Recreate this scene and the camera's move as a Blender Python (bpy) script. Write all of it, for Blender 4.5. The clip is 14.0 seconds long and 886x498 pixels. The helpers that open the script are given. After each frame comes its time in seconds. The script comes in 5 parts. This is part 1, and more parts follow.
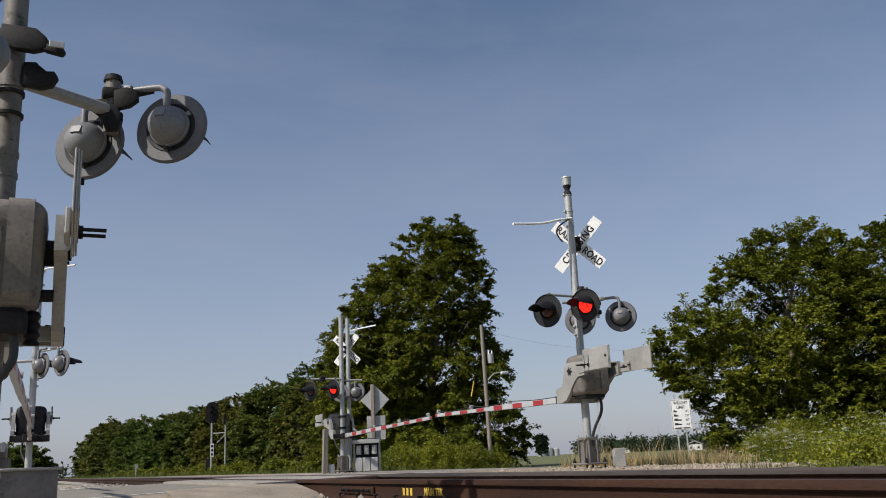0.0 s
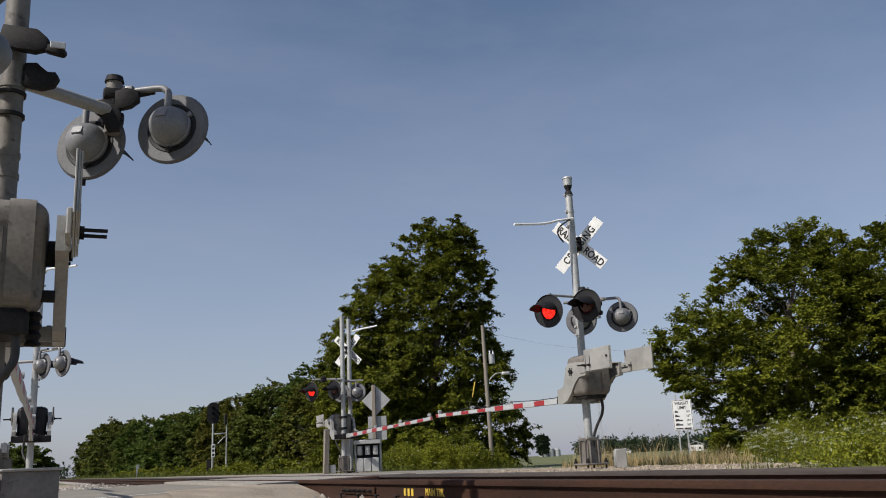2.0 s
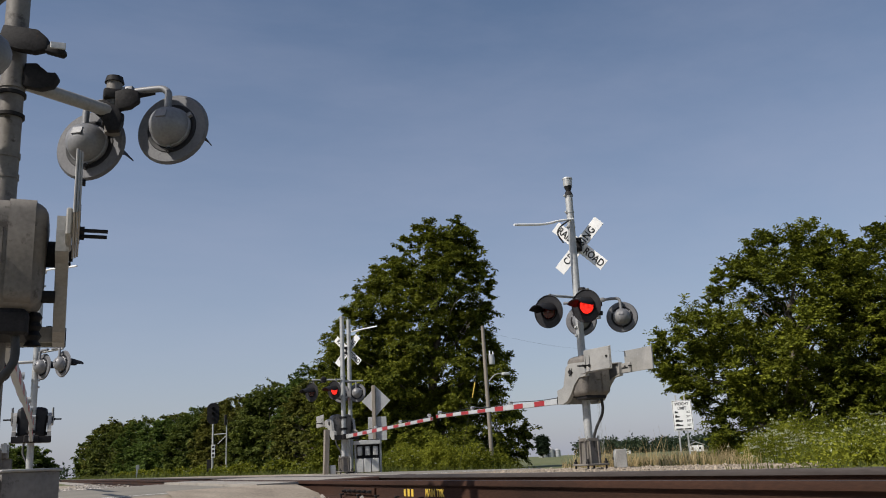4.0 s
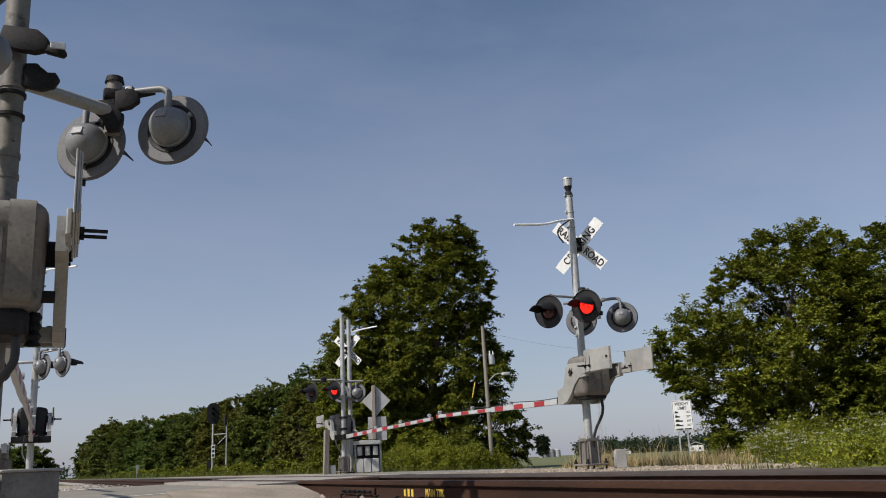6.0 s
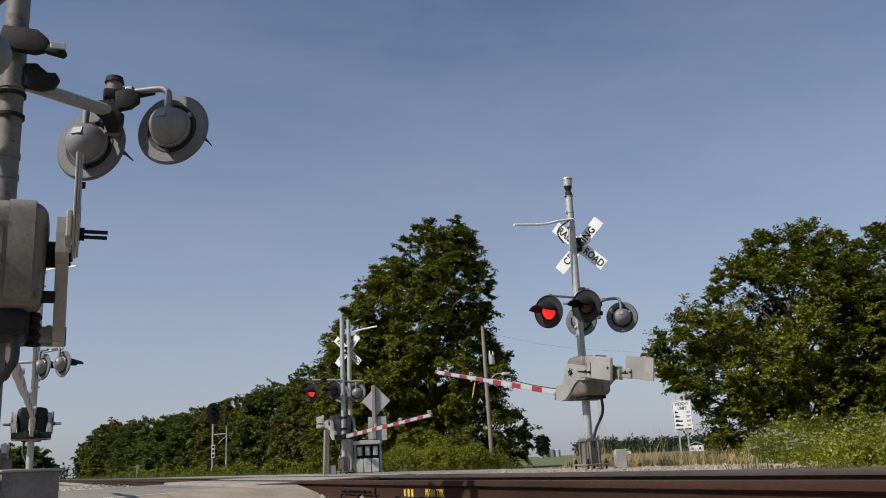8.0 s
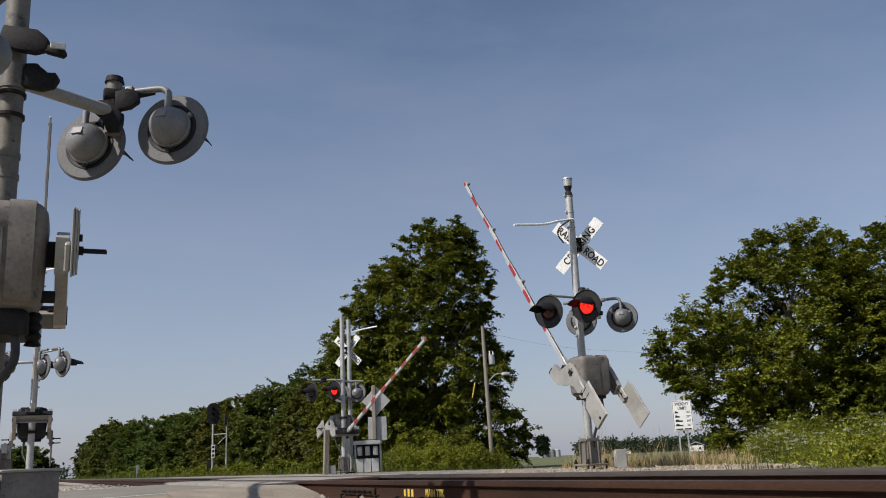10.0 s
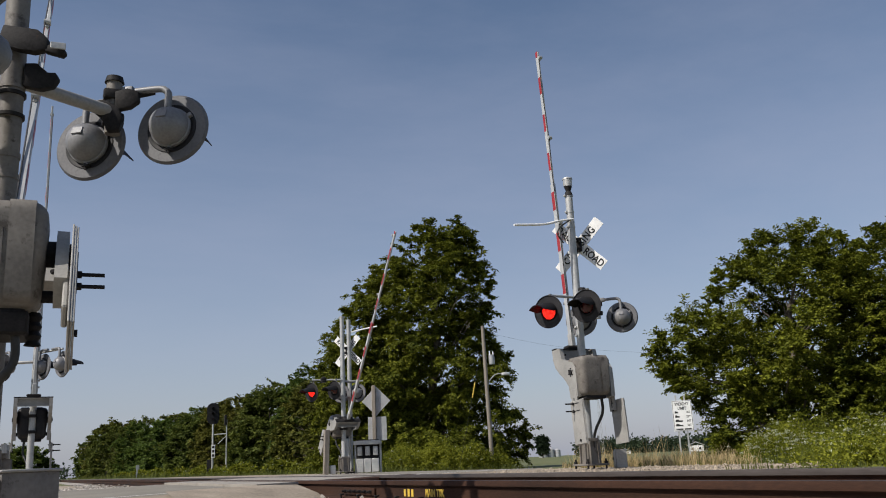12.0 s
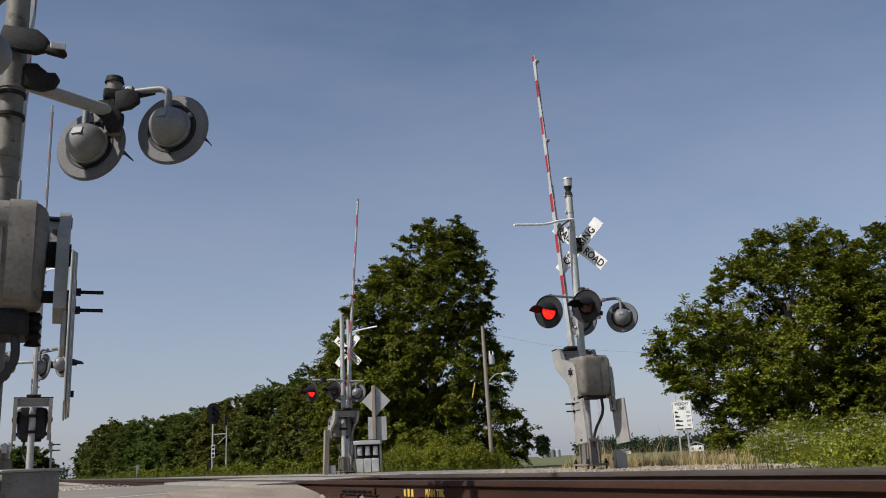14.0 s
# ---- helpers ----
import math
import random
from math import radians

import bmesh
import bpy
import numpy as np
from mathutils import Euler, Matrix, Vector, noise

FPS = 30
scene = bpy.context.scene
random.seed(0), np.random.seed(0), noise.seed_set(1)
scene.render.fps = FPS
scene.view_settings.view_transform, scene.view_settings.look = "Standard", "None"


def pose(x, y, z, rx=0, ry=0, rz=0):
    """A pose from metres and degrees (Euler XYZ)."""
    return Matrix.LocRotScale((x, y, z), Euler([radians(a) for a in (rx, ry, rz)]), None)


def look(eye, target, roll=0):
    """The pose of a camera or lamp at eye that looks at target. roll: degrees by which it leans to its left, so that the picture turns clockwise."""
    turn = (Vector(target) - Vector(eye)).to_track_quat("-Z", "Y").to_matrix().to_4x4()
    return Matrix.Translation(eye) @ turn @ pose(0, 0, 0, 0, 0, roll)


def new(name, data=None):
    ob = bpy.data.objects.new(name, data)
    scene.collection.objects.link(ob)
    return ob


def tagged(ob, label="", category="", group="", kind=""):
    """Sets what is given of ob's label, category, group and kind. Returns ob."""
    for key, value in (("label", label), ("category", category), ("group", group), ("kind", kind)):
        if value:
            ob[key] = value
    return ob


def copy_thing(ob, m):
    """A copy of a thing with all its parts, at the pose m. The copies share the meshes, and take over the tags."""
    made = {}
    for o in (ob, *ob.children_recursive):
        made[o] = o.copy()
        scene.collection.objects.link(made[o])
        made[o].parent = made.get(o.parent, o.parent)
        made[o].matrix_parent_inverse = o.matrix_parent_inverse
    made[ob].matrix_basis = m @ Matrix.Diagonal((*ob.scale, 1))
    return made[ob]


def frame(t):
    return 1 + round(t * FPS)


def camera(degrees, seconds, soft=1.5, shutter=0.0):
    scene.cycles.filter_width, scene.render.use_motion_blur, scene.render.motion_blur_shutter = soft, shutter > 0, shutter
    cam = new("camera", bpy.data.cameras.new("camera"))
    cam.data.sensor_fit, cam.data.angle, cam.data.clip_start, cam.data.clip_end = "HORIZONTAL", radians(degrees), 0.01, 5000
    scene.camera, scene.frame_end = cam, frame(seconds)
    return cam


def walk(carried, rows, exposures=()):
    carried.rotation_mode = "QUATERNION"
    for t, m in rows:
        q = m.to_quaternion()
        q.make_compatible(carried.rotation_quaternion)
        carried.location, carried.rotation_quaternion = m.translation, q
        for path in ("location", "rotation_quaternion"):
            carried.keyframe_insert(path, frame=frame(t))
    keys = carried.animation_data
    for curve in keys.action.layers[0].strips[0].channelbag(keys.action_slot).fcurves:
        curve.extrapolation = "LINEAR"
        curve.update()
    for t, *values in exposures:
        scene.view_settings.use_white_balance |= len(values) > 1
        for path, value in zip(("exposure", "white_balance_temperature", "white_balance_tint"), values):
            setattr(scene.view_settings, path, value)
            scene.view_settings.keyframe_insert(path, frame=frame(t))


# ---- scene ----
cam = camera(54.0, 14.0, soft=1.0)
EYE = (0.0, 0.0, 0.15)


def aim(yaw, pitch, roll=-2.7):
    y, p = radians(yaw), radians(pitch)
    way = Vector((math.sin(y) * math.cos(p), math.cos(y) * math.cos(p), math.sin(p)))
    return look(EYE, Vector(EYE) + way * 10, roll)


# the camera stands on the ground; it settles a little at first
walk(cam, [(0.0, aim(25.17, 13.62)), (0.6, aim(25.10, 13.62)), (1.6, aim(25.10, 13.63)),
           (2.6, aim(25.10, 13.68)), (14.0, aim(25.10, 13.69))],
     exposures=[(0.0, -0.13, 6450, 10.5), (14.0, -0.13, 6450, 10.5)])

# ---- sky and sun ----
SUN_WAY = Vector((-0.71, -0.11, 0.70)).normalized()
world = bpy.data.worlds.new("world")
scene.world = world
world.use_nodes = True
wn, wl = world.node_tree.nodes, world.node_tree.links
sky = wn.new("ShaderNodeTexSky")
sky.sky_type, sky.sun_disc = "NISHITA", False
sky.sun_elevation = math.asin(SUN_WAY.z)
sky.sun_rotation = math.atan2(SUN_WAY.x, SUN_WAY.y)
sky.air_density, sky.dust_density, sky.ozone_density = 1.0, 1.2, 2.0
wco = wn.new("ShaderNodeTexCoord")
wmap = wn.new("ShaderNodeMapping")
wmap.inputs["Scale"].default_value = (1.2, 3.0, 6.0)
wmap.inputs["Rotation"].default_value = (0.35, 0.25, 0.5)
cirrus = wn.new("ShaderNodeTexNoise")
cirrus.inputs["Scale"].default_value, cirrus.inputs["Detail"].default_value = 1.6, 6.0
cirrus.inputs["Roughness"].default_value = 0.6
cramp = wn.new("ShaderNodeMapRange")
cramp.inputs["From Min"].default_value, cramp.inputs["From Max"].default_value = 0.38, 0.75
cramp.inputs["To Min"].default_value, cramp.inputs["To Max"].default_value = 0.0, 0.15
wmix = wn.new("ShaderNodeMix")
wmix.data_type = "RGBA"
wmix.inputs["B"].default_value = (4.75, 4.95, 6.25, 1)
wl.new(wco.outputs["Generated"], wmap.inputs["Vector"])
wl.new(wmap.outputs["Vector"], cirrus.inputs["Vector"])
wl.new(cirrus.outputs["Fac"], cramp.inputs["Value"])
wsep = wn.new("ShaderNodeSeparateXYZ")
haze = wn.new("ShaderNodeMapRange")
haze.inputs["From Min"].default_value, haze.inputs["From Max"].default_value = 0.0, 0.52
haze.inputs["To Min"].default_value, haze.inputs["To Max"].default_value = 0.50, 0.0
wadd = wn.new("ShaderNodeMath")
wadd.operation = "ADD"
wl.new(wco.outputs["Generated"], wsep.inputs[0])
wl.new(wsep.outputs["Z"], haze.inputs["Value"])
wl.new(haze.outputs["Result"], wadd.inputs[0])
wl.new(cramp.outputs["Result"], wadd.inputs[1])
wl.new(wadd.outputs[0], wmix.inputs["Factor"])
wl.new(sky.outputs["Color"], wmix.inputs["A"])
wl.new(wmix.outputs["Result"], wn["Background"].inputs["Color"])
wn["Background"].inputs["Strength"].default_value = 0.104
sun = new("sun", bpy.data.lights.new("sun", "SUN"))
sun.data.energy, sun.data.angle, sun.data.color = 5.3, radians(0.53), (1.0, 0.94, 0.85)
sun.matrix_world = look(SUN_WAY * 50, (0, 0, 0))


# ---- materials ----
def material(name, c1, c2, rough=0.6, metal=0.0, scale=6.0, fine=60.0, bump=0.15, spots=None, spot_at=0.62, island=0.0,
             coord="Object", stretch=(1, 1, 1), rough_var=0.15, specular=0.5):
    """Two colours mixed by a coarse and a fine noise, with bump and, where given, stains."""
    m = bpy.data.materials.new(name)
    m.use_nodes = True
    n, l = m.node_tree.nodes, m.node_tree.links
    b = n["Principled BSDF"]
    b.inputs["Metallic"].default_value = metal
    b.inputs["Specular IOR Level"].default_value = specular
    tc = n.new("ShaderNodeTexCoord")
    mp = n.new("ShaderNodeMapping")
    mp.inputs["Scale"].default_value = stretch
    l.new(tc.outputs[coord], mp.inputs["Vector"])
    big, small = n.new("ShaderNodeTexNoise"), n.new("ShaderNodeTexNoise")
    for t, s, d in ((big, scale, 5.0), (small, fine, 3.0)):
        t.inputs["Scale"].default_value, t.inputs["Detail"].default_value = s, d
        l.new(mp.outputs["Vector"], t.inputs["Vector"])
    add = n.new("ShaderNodeMath")
    add.operation = "MULTIPLY_ADD"
    add.inputs[1].default_value = 0.6
    l.new(small.outputs["Fac"], add.inputs[0])
    l.new(big.outputs["Fac"], add.inputs[2])
    rng = n.new("ShaderNodeMapRange")
    rng.inputs["From Min"].default_value, rng.inputs["From Max"].default_value = 0.55, 1.05
    l.new(add.outputs[0], rng.inputs["Value"])
    mix = n.new("ShaderNodeMix")
    mix.data_type = "RGBA"
    mix.inputs["A"].default_value, mix.inputs["B"].default_value = (*c1, 1), (*c2, 1)
    l.new(rng.outputs["Result"], mix.inputs["Factor"])
    out = mix.outputs["Result"]
    if spots:
        st = n.new("ShaderNodeTexNoise")
        st.inputs["Scale"].default_value, st.inputs["Detail"].default_value, st.inputs["Roughness"].default_value = scale * 1.7, 8.0, 0.65
        l.new(mp.outputs["Vector"], st.inputs["Vector"])
        sr = n.new("ShaderNodeMapRange")
        sr.inputs["From Min"].default_value, sr.inputs["From Max"].default_value = spot_at, spot_at + 0.1
        l.new(st.outputs["Fac"], sr.inputs["Value"])
        sm = n.new("ShaderNodeMix")
        sm.data_type = "RGBA"
        sm.inputs["B"].default_value = (*spots, 1)
        l.new(sr.outputs["Result"], sm.inputs["Factor"])
        l.new(out, sm.inputs["A"])
        out = sm.outputs["Result"]
    if island:
        geo = n.new("ShaderNodeNewGeometry")
        ir = n.new("ShaderNodeMapRange")
        ir.inputs["To Min"].default_value, ir.inputs["To Max"].default_value = 1 - island, 1 + island
        l.new(geo.outputs["Random Per Island"], ir.inputs["Value"])
        hs = n.new("ShaderNodeHueSaturation")
        l.new(ir.outputs["Result"], hs.inputs["Value"])
        l.new(out, hs.inputs["Color"])
        out = hs.outputs["Color"]
    l.new(out, b.inputs["Base Color"])
    rr = n.new("ShaderNodeMapRange")
    rr.inputs["To Min"].default_value, rr.inputs["To Max"].default_value = rough - rough_var, min(1, rough + rough_var)
    l.new(big.outputs["Fac"], rr.inputs["Value"])
    l.new(rr.outputs["Result"], b.inputs["Roughness"])
    if bump:
        bp = n.new("ShaderNodeBump")
        bp.inputs["Strength"].default_value, bp.inputs["Distance"].default_value = bump, 0.01
        l.new(add.outputs[0], bp.inputs["Height"])
        l.new(bp.outputs["Normal"], b.inputs["Normal"])
    return m


def leaf_material(name, dark, light, through_light=0.30, gloss=0.10, own_hue=0.0):
    """Leaves: diffuse, a little gloss, and light through the blade; each leaf has its own tone."""
    m = bpy.data.materials.new(name)
    m.use_nodes = True
    n, l = m.node_tree.nodes, m.node_tree.links
    b = n["Principled BSDF"]
    b.inputs["Roughness"].default_value = 0.55
    b.inputs["Specular IOR Level"].default_value = gloss
    geo = n.new("ShaderNodeNewGeometry")
    tc = n.new("ShaderNodeTexCoord")
    big = n.new("ShaderNodeTexNoise")
    big.inputs["Scale"].default_value, big.inputs["Detail"].default_value = 0.5, 3.0
    l.new(tc.outputs["Object"], big.inputs["Vector"])
    av = n.new("ShaderNodeMath")
    av.operation = "MULTIPLY_ADD"
    av.inputs[1].default_value = 0.75
    l.new(geo.outputs["Random Per Island"], av.inputs[0])
    sub = n.new("ShaderNodeMath")
    sub.operation = "MULTIPLY_ADD"
    sub.inputs[1].default_value, sub.inputs[2].default_value = 1.5, -0.60
    l.new(big.outputs["Fac"], sub.inputs[0])
    l.new(sub.outputs[0], av.inputs[2])
    mix = n.new("ShaderNodeMix")
    mix.data_type = "RGBA"
    mix.inputs["A"].default_value, mix.inputs["B"].default_value = (*dark, 1), (*light, 1)
    l.new(av.outputs[0], mix.inputs["Factor"])
    info = n.new("ShaderNodeObjectInfo")
    hue = n.new("ShaderNodeMapRange")
    hue.inputs["To Min"].default_value, hue.inputs["To Max"].default_value = 0.5 - own_hue, 0.5 + own_hue
    tone = n.new("ShaderNodeHueSaturation")
    l.new(info.outputs["Random"], hue.inputs["Value"])
    l.new(hue.outputs["Result"], tone.inputs["Hue"])
    l.new(mix.outputs["Result"], tone.inputs["Color"])
    l.new(tone.outputs["Color"], b.inputs["Base Color"])
    tr = n.new("ShaderNodeBsdfTranslucent")
    l.new(tone.outputs["Color"], tr.inputs["Color"])
    ms = n.new("ShaderNodeMixShader")
    ms.inputs[0].default_value = through_light
    l.new(b.outputs[0], ms.inputs[1])
    l.new(tr.outputs[0], ms.inputs[2])
    l.new(ms.outputs[0], n["Material Output"].inputs["Surface"])
    return m


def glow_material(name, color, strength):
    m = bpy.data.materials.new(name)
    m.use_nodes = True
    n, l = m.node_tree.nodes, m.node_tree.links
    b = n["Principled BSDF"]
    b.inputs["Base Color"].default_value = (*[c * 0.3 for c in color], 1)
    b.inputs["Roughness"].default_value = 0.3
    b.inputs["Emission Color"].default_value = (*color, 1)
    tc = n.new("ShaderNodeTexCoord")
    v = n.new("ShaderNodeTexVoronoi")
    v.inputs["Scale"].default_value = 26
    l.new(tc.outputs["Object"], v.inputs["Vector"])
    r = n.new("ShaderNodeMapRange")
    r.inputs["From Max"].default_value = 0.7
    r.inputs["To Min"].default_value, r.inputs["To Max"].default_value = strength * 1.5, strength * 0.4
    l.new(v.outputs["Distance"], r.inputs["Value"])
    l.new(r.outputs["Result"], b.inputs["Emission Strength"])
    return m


M = {
    "galv": material("galvanised steel", (0.30, 0.31, 0.31), (0.46, 0.46, 0.45), 0.5, 0.35, 5, 40, 0.1, (0.20, 0.17, 0.13), 0.66),
    "alu": material("grey painted aluminium", (0.24, 0.235, 0.22), (0.36, 0.35, 0.33), 0.5, 0.15, 4, 50, 0.1, (0.13, 0.11, 0.09), 0.64),
    "box": material("weathered grey case", (0.105, 0.094, 0.082), (0.185, 0.168, 0.148), 0.6, 0.0, 7, 45, 0.2, (0.055, 0.045, 0.035), 0.57),
    "dome": material("aluminium lamp housing", (0.14, 0.14, 0.148), (0.225, 0.225, 0.23), 0.5, 0.15, 4, 60, 0.08, (0.16, 0.15, 0.14), 0.66),
    "black": material("black weathered paint", (0.008, 0.008, 0.009), (0.022, 0.021, 0.022), 0.55, 0.0, 6, 60, 0.1, (0.035, 0.032, 0.03), 0.70, specular=0.15),
    "disc": material("faded black disc", (0.012, 0.012, 0.014), (0.030, 0.029, 0.031), 0.5, 0.0, 5, 50, 0.1, (0.06, 0.056, 0.05), 0.66, specular=0.2),
    "disc_back": material("weathered grey sheet", (0.10, 0.10, 0.108), (0.165, 0.165, 0.172), 0.55, 0.0, 4, 50, 0.06, (0.07, 0.068, 0.07), 0.64, specular=0.3),
    "iron": material("dark cast iron", (0.013, 0.0125, 0.0135), (0.036, 0.034, 0.034), 0.6, 0.0, 6, 60, 0.2, (0.06, 0.042, 0.03), 0.66, specular=0.08),
    "white": material("white reflective sheet", (0.70, 0.70, 0.69), (0.80, 0.80, 0.79), 0.45, 0.0, 4, 30, 0.03, (0.55, 0.53, 0.50), 0.68),
    "arm_white": material("white gate arm", (0.31, 0.325, 0.335), (0.43, 0.44, 0.445), 0.45, 0.0, 3, 30, 0.03, (0.30, 0.28, 0.26), 0.64),
    "arm_red": material("red reflective stripe", (0.24, 0.013, 0.017), (0.33, 0.024, 0.026), 0.4, 0.0, 4, 40, 0.03, (0.25, 0.05, 0.04), 0.68),
    "ink": material("black lettering", (0.008, 0.008, 0.008), (0.02, 0.02, 0.02), 0.5, 0.0, 6, 40, 0.0),
    "rust": material("rusty rail steel", (0.020, 0.010, 0.0065), (0.050, 0.023, 0.0135), 0.85, 0.0, 3, 70, 0.4, (0.018, 0.011, 0.009), 0.6, stretch=(1, 0.3, 1), specular=0.2),
    "rail_top": material("worn rail head", (0.045, 0.034, 0.028), (0.10, 0.082, 0.072), 0.5, 0.5, 4, 60, 0.05, stretch=(1, 0.1, 1)),
    "tie": material("creosoted wood", (0.05, 0.04, 0.03), (0.12, 0.095, 0.07), 0.85, 0.0, 4, 40, 0.5, stretch=(0.3, 3, 3)),
    "ballast": material("crushed stone", (0.20, 0.18, 0.16), (0.42, 0.38, 0.33), 0.9, 0.0, 3, 25, 0.8, island=0.35),
    "gravel": material("pale gravel", (0.19, 0.155, 0.115), (0.37, 0.31, 0.24), 0.95, 0.0, 2, 30, 0.7, (0.2, 0.17, 0.13), 0.62, island=0.25),
    "asphalt": material("bleached asphalt", (0.16, 0.146, 0.122), (0.24, 0.22, 0.186), 0.92, 0.0, 0.7, 35, 0.4, (0.16, 0.145, 0.125), 0.62, specular=0.25),
    "concrete": material("worn concrete", (0.22, 0.20, 0.17), (0.33, 0.30, 0.26), 0.8, 0.0, 1.5, 40, 0.3, (0.24, 0.20, 0.16), 0.6),
    "timber": material("brown crossing timber", (0.07, 0.032, 0.02), (0.13, 0.062, 0.038), 0.85, 0.0, 4, 40, 0.5, stretch=(3, 0.4, 3)),
    "paint": material("worn white road paint", (0.55, 0.54, 0.51), (0.72, 0.71, 0.68), 0.7, 0.0, 5, 50, 0.15, (0.33, 0.31, 0.28), 0.58),
    "yellow": material("yellow marking paint", (0.50, 0.33, 0.03), (0.66, 0.46, 0.06), 0.6, 0.0, 12, 60, 0.05, (0.16, 0.08, 0.03), 0.6),
    "ground": material("grassy earth", (0.055, 0.075, 0.02), (0.14, 0.14, 0.05), 0.95, 0.0, 0.25, 5, 0.6, (0.19, 0.16, 0.08), 0.6),
    "cable": material("black rubber cable", (0.012, 0.012, 0.012), (0.03, 0.03, 0.03), 0.55, 0.0, 8, 60, 0.05),
    "wood": material("grey weathered timber", (0.14, 0.12, 0.10), (0.27, 0.24, 0.20), 0.85, 0.0, 3, 40, 0.4, stretch=(4, 4, 0.4)),
    "bark": material("tree bark", (0.07, 0.055, 0.04), (0.17, 0.14, 0.11), 0.9, 0.0, 3, 20, 0.8, stretch=(3, 3, 0.5)),
    "signback": material("bare aluminium sign back", (0.38, 0.39, 0.39), (0.50, 0.50, 0.50), 0.42, 0.5, 3, 40, 0.05, (0.3, 0.29, 0.27), 0.66),
    "far_wall": material("white farm wall", (0.62, 0.62, 0.60), (0.76, 0.75, 0.73), 0.7, 0.0, 1, 10, 0.05),
    "far_roof": material("grey farm roof", (0.30, 0.31, 0.32), (0.45, 0.45, 0.45), 0.5, 0.3, 1, 8, 0.05),
    "leaf_walnut": leaf_material("walnut leaves", (0.026, 0.040, 0.005), (0.20, 0.213, 0.023)),
    "leaf_maple": leaf_material("maple leaves", (0.024, 0.038, 0.005), (0.215, 0.230, 0.023), 0.26),
    "leaf_wood": leaf_material("woodland leaves", (0.032, 0.048, 0.010), (0.155, 0.172, 0.034), own_hue=0.035),
    "leaf_far": leaf_material("far woodland leaves", (0.024, 0.040, 0.022), (0.058, 0.080, 0.042)),
    "weed": leaf_material("weed leaves", (0.050, 0.068, 0.008), (0.26, 0.27, 0.028), 0.32),
    "flower": leaf_material("white umbels", (0.36, 0.38, 0.26), (0.58, 0.60, 0.45), 0.2),
    "straw": leaf_material("dry grass", (0.26, 0.19, 0.09), (0.56, 0.43, 0.23), 0.25),
    "grass": leaf_material("green grass", (0.05, 0.065, 0.014), (0.15, 0.165, 0.045), 0.3),
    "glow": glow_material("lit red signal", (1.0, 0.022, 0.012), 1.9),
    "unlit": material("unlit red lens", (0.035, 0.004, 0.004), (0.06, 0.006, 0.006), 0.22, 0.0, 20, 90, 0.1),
}


# ---- building helpers ----
def link_mesh(name, me, mat, parent=None, label=""):
    ob = new(name, me)
    for k in (mat if isinstance(mat, (list, tuple)) else [mat]):
        me.materials.append(M[k])
    if parent:
        ob.parent = parent
    return tagged(ob, label)


def part(name, bm, mat, parent=None, label="", smooth=True):
    me = bpy.data.meshes.new(name)
    bmesh.ops.recalc_face_normals(bm, faces=bm.faces)
    bm.to_mesh(me)
    bm.free()
    if smooth:
        me.polygons.foreach_set("use_smooth", [True] * len(me.polygons))
        me.set_sharp_from_angle(angle=radians(38))
    return link_mesh(name, me, mat, parent, label)


def thing(name, m, label, category, group=""):
    ob = new(name)
    ob.matrix_world = m
    ob.empty_display_size = 0.2
    return tagged(ob, label, category, group)


def block(bm, size, at=(0, 0, 0), turn=None, bevel=0.0, seg=2):
    m = Matrix.Translation(at) @ (turn.to_4x4() if turn else Matrix()) @ Matrix.Diagonal((*size, 1))
    r = bmesh.ops.create_cube(bm, size=1, matrix=m)
    if bevel:
        edges = list({e for v in r["verts"] for e in v.link_edges})
        bmesh.ops.bevel(bm, geom=edges, offset=bevel, segments=seg, profile=0.5, affect="EDGES")
    return bm


def rod(bm, a, b, r0, r1=None, seg=14):
    a, b = Vector(a), Vector(b)
    d = b - a
    m = Matrix.Translation((a + b) / 2) @ d.to_track_quat("Z", "Y").to_matrix().to_4x4()
    bmesh.ops.create_cone(bm, cap_ends=True, segments=seg, radius1=r0, radius2=r0 if r1 is None else r1, depth=d.length, matrix=m)
    return bm


def sweep(bm, pts, r, seg=10):
    """A round bar along points, smoothed by Catmull-Rom."""
    p = [Vector(q) for q in pts]
    fine = []
    for i in range(len(p) - 1):
        a, b, c, d = p[max(i - 1, 0)], p[i], p[i + 1], p[min(i + 2, len(p) - 1)]
        for k in range(5):
            t = k / 5
            fine.append(0.5 * ((2 * b) + (c - a) * t + (2 * a - 5 * b + 4 * c - d) * t * t + (3 * b - a - 3 * c + d) * t ** 3))
    fine.append(p[-1])
    rings, side = [], None
    for i, q in enumerate(fine):
        t = (fine[min(i + 1, len(fine) - 1)] - fine[max(i - 1, 0)]).normalized()
        side = (side - t * side.dot(t)).normalized() if side else t.orthogonal().normalized()
        up = t.cross(side)
        rings.append([bm.verts.new(q + (side * math.cos(a) + up * math.sin(a)) * r) for a in (2 * math.pi * k / seg for k in range(seg))])
    for u, v in zip(rings, rings[1:]):
        for k in range(seg):
            bm.faces.new((u[k], u[(k + 1) % seg], v[(k + 1) % seg], v[k]))
    bm.faces.new(rings[0][::-1])
    bm.faces.new(rings[-1])
    return bm


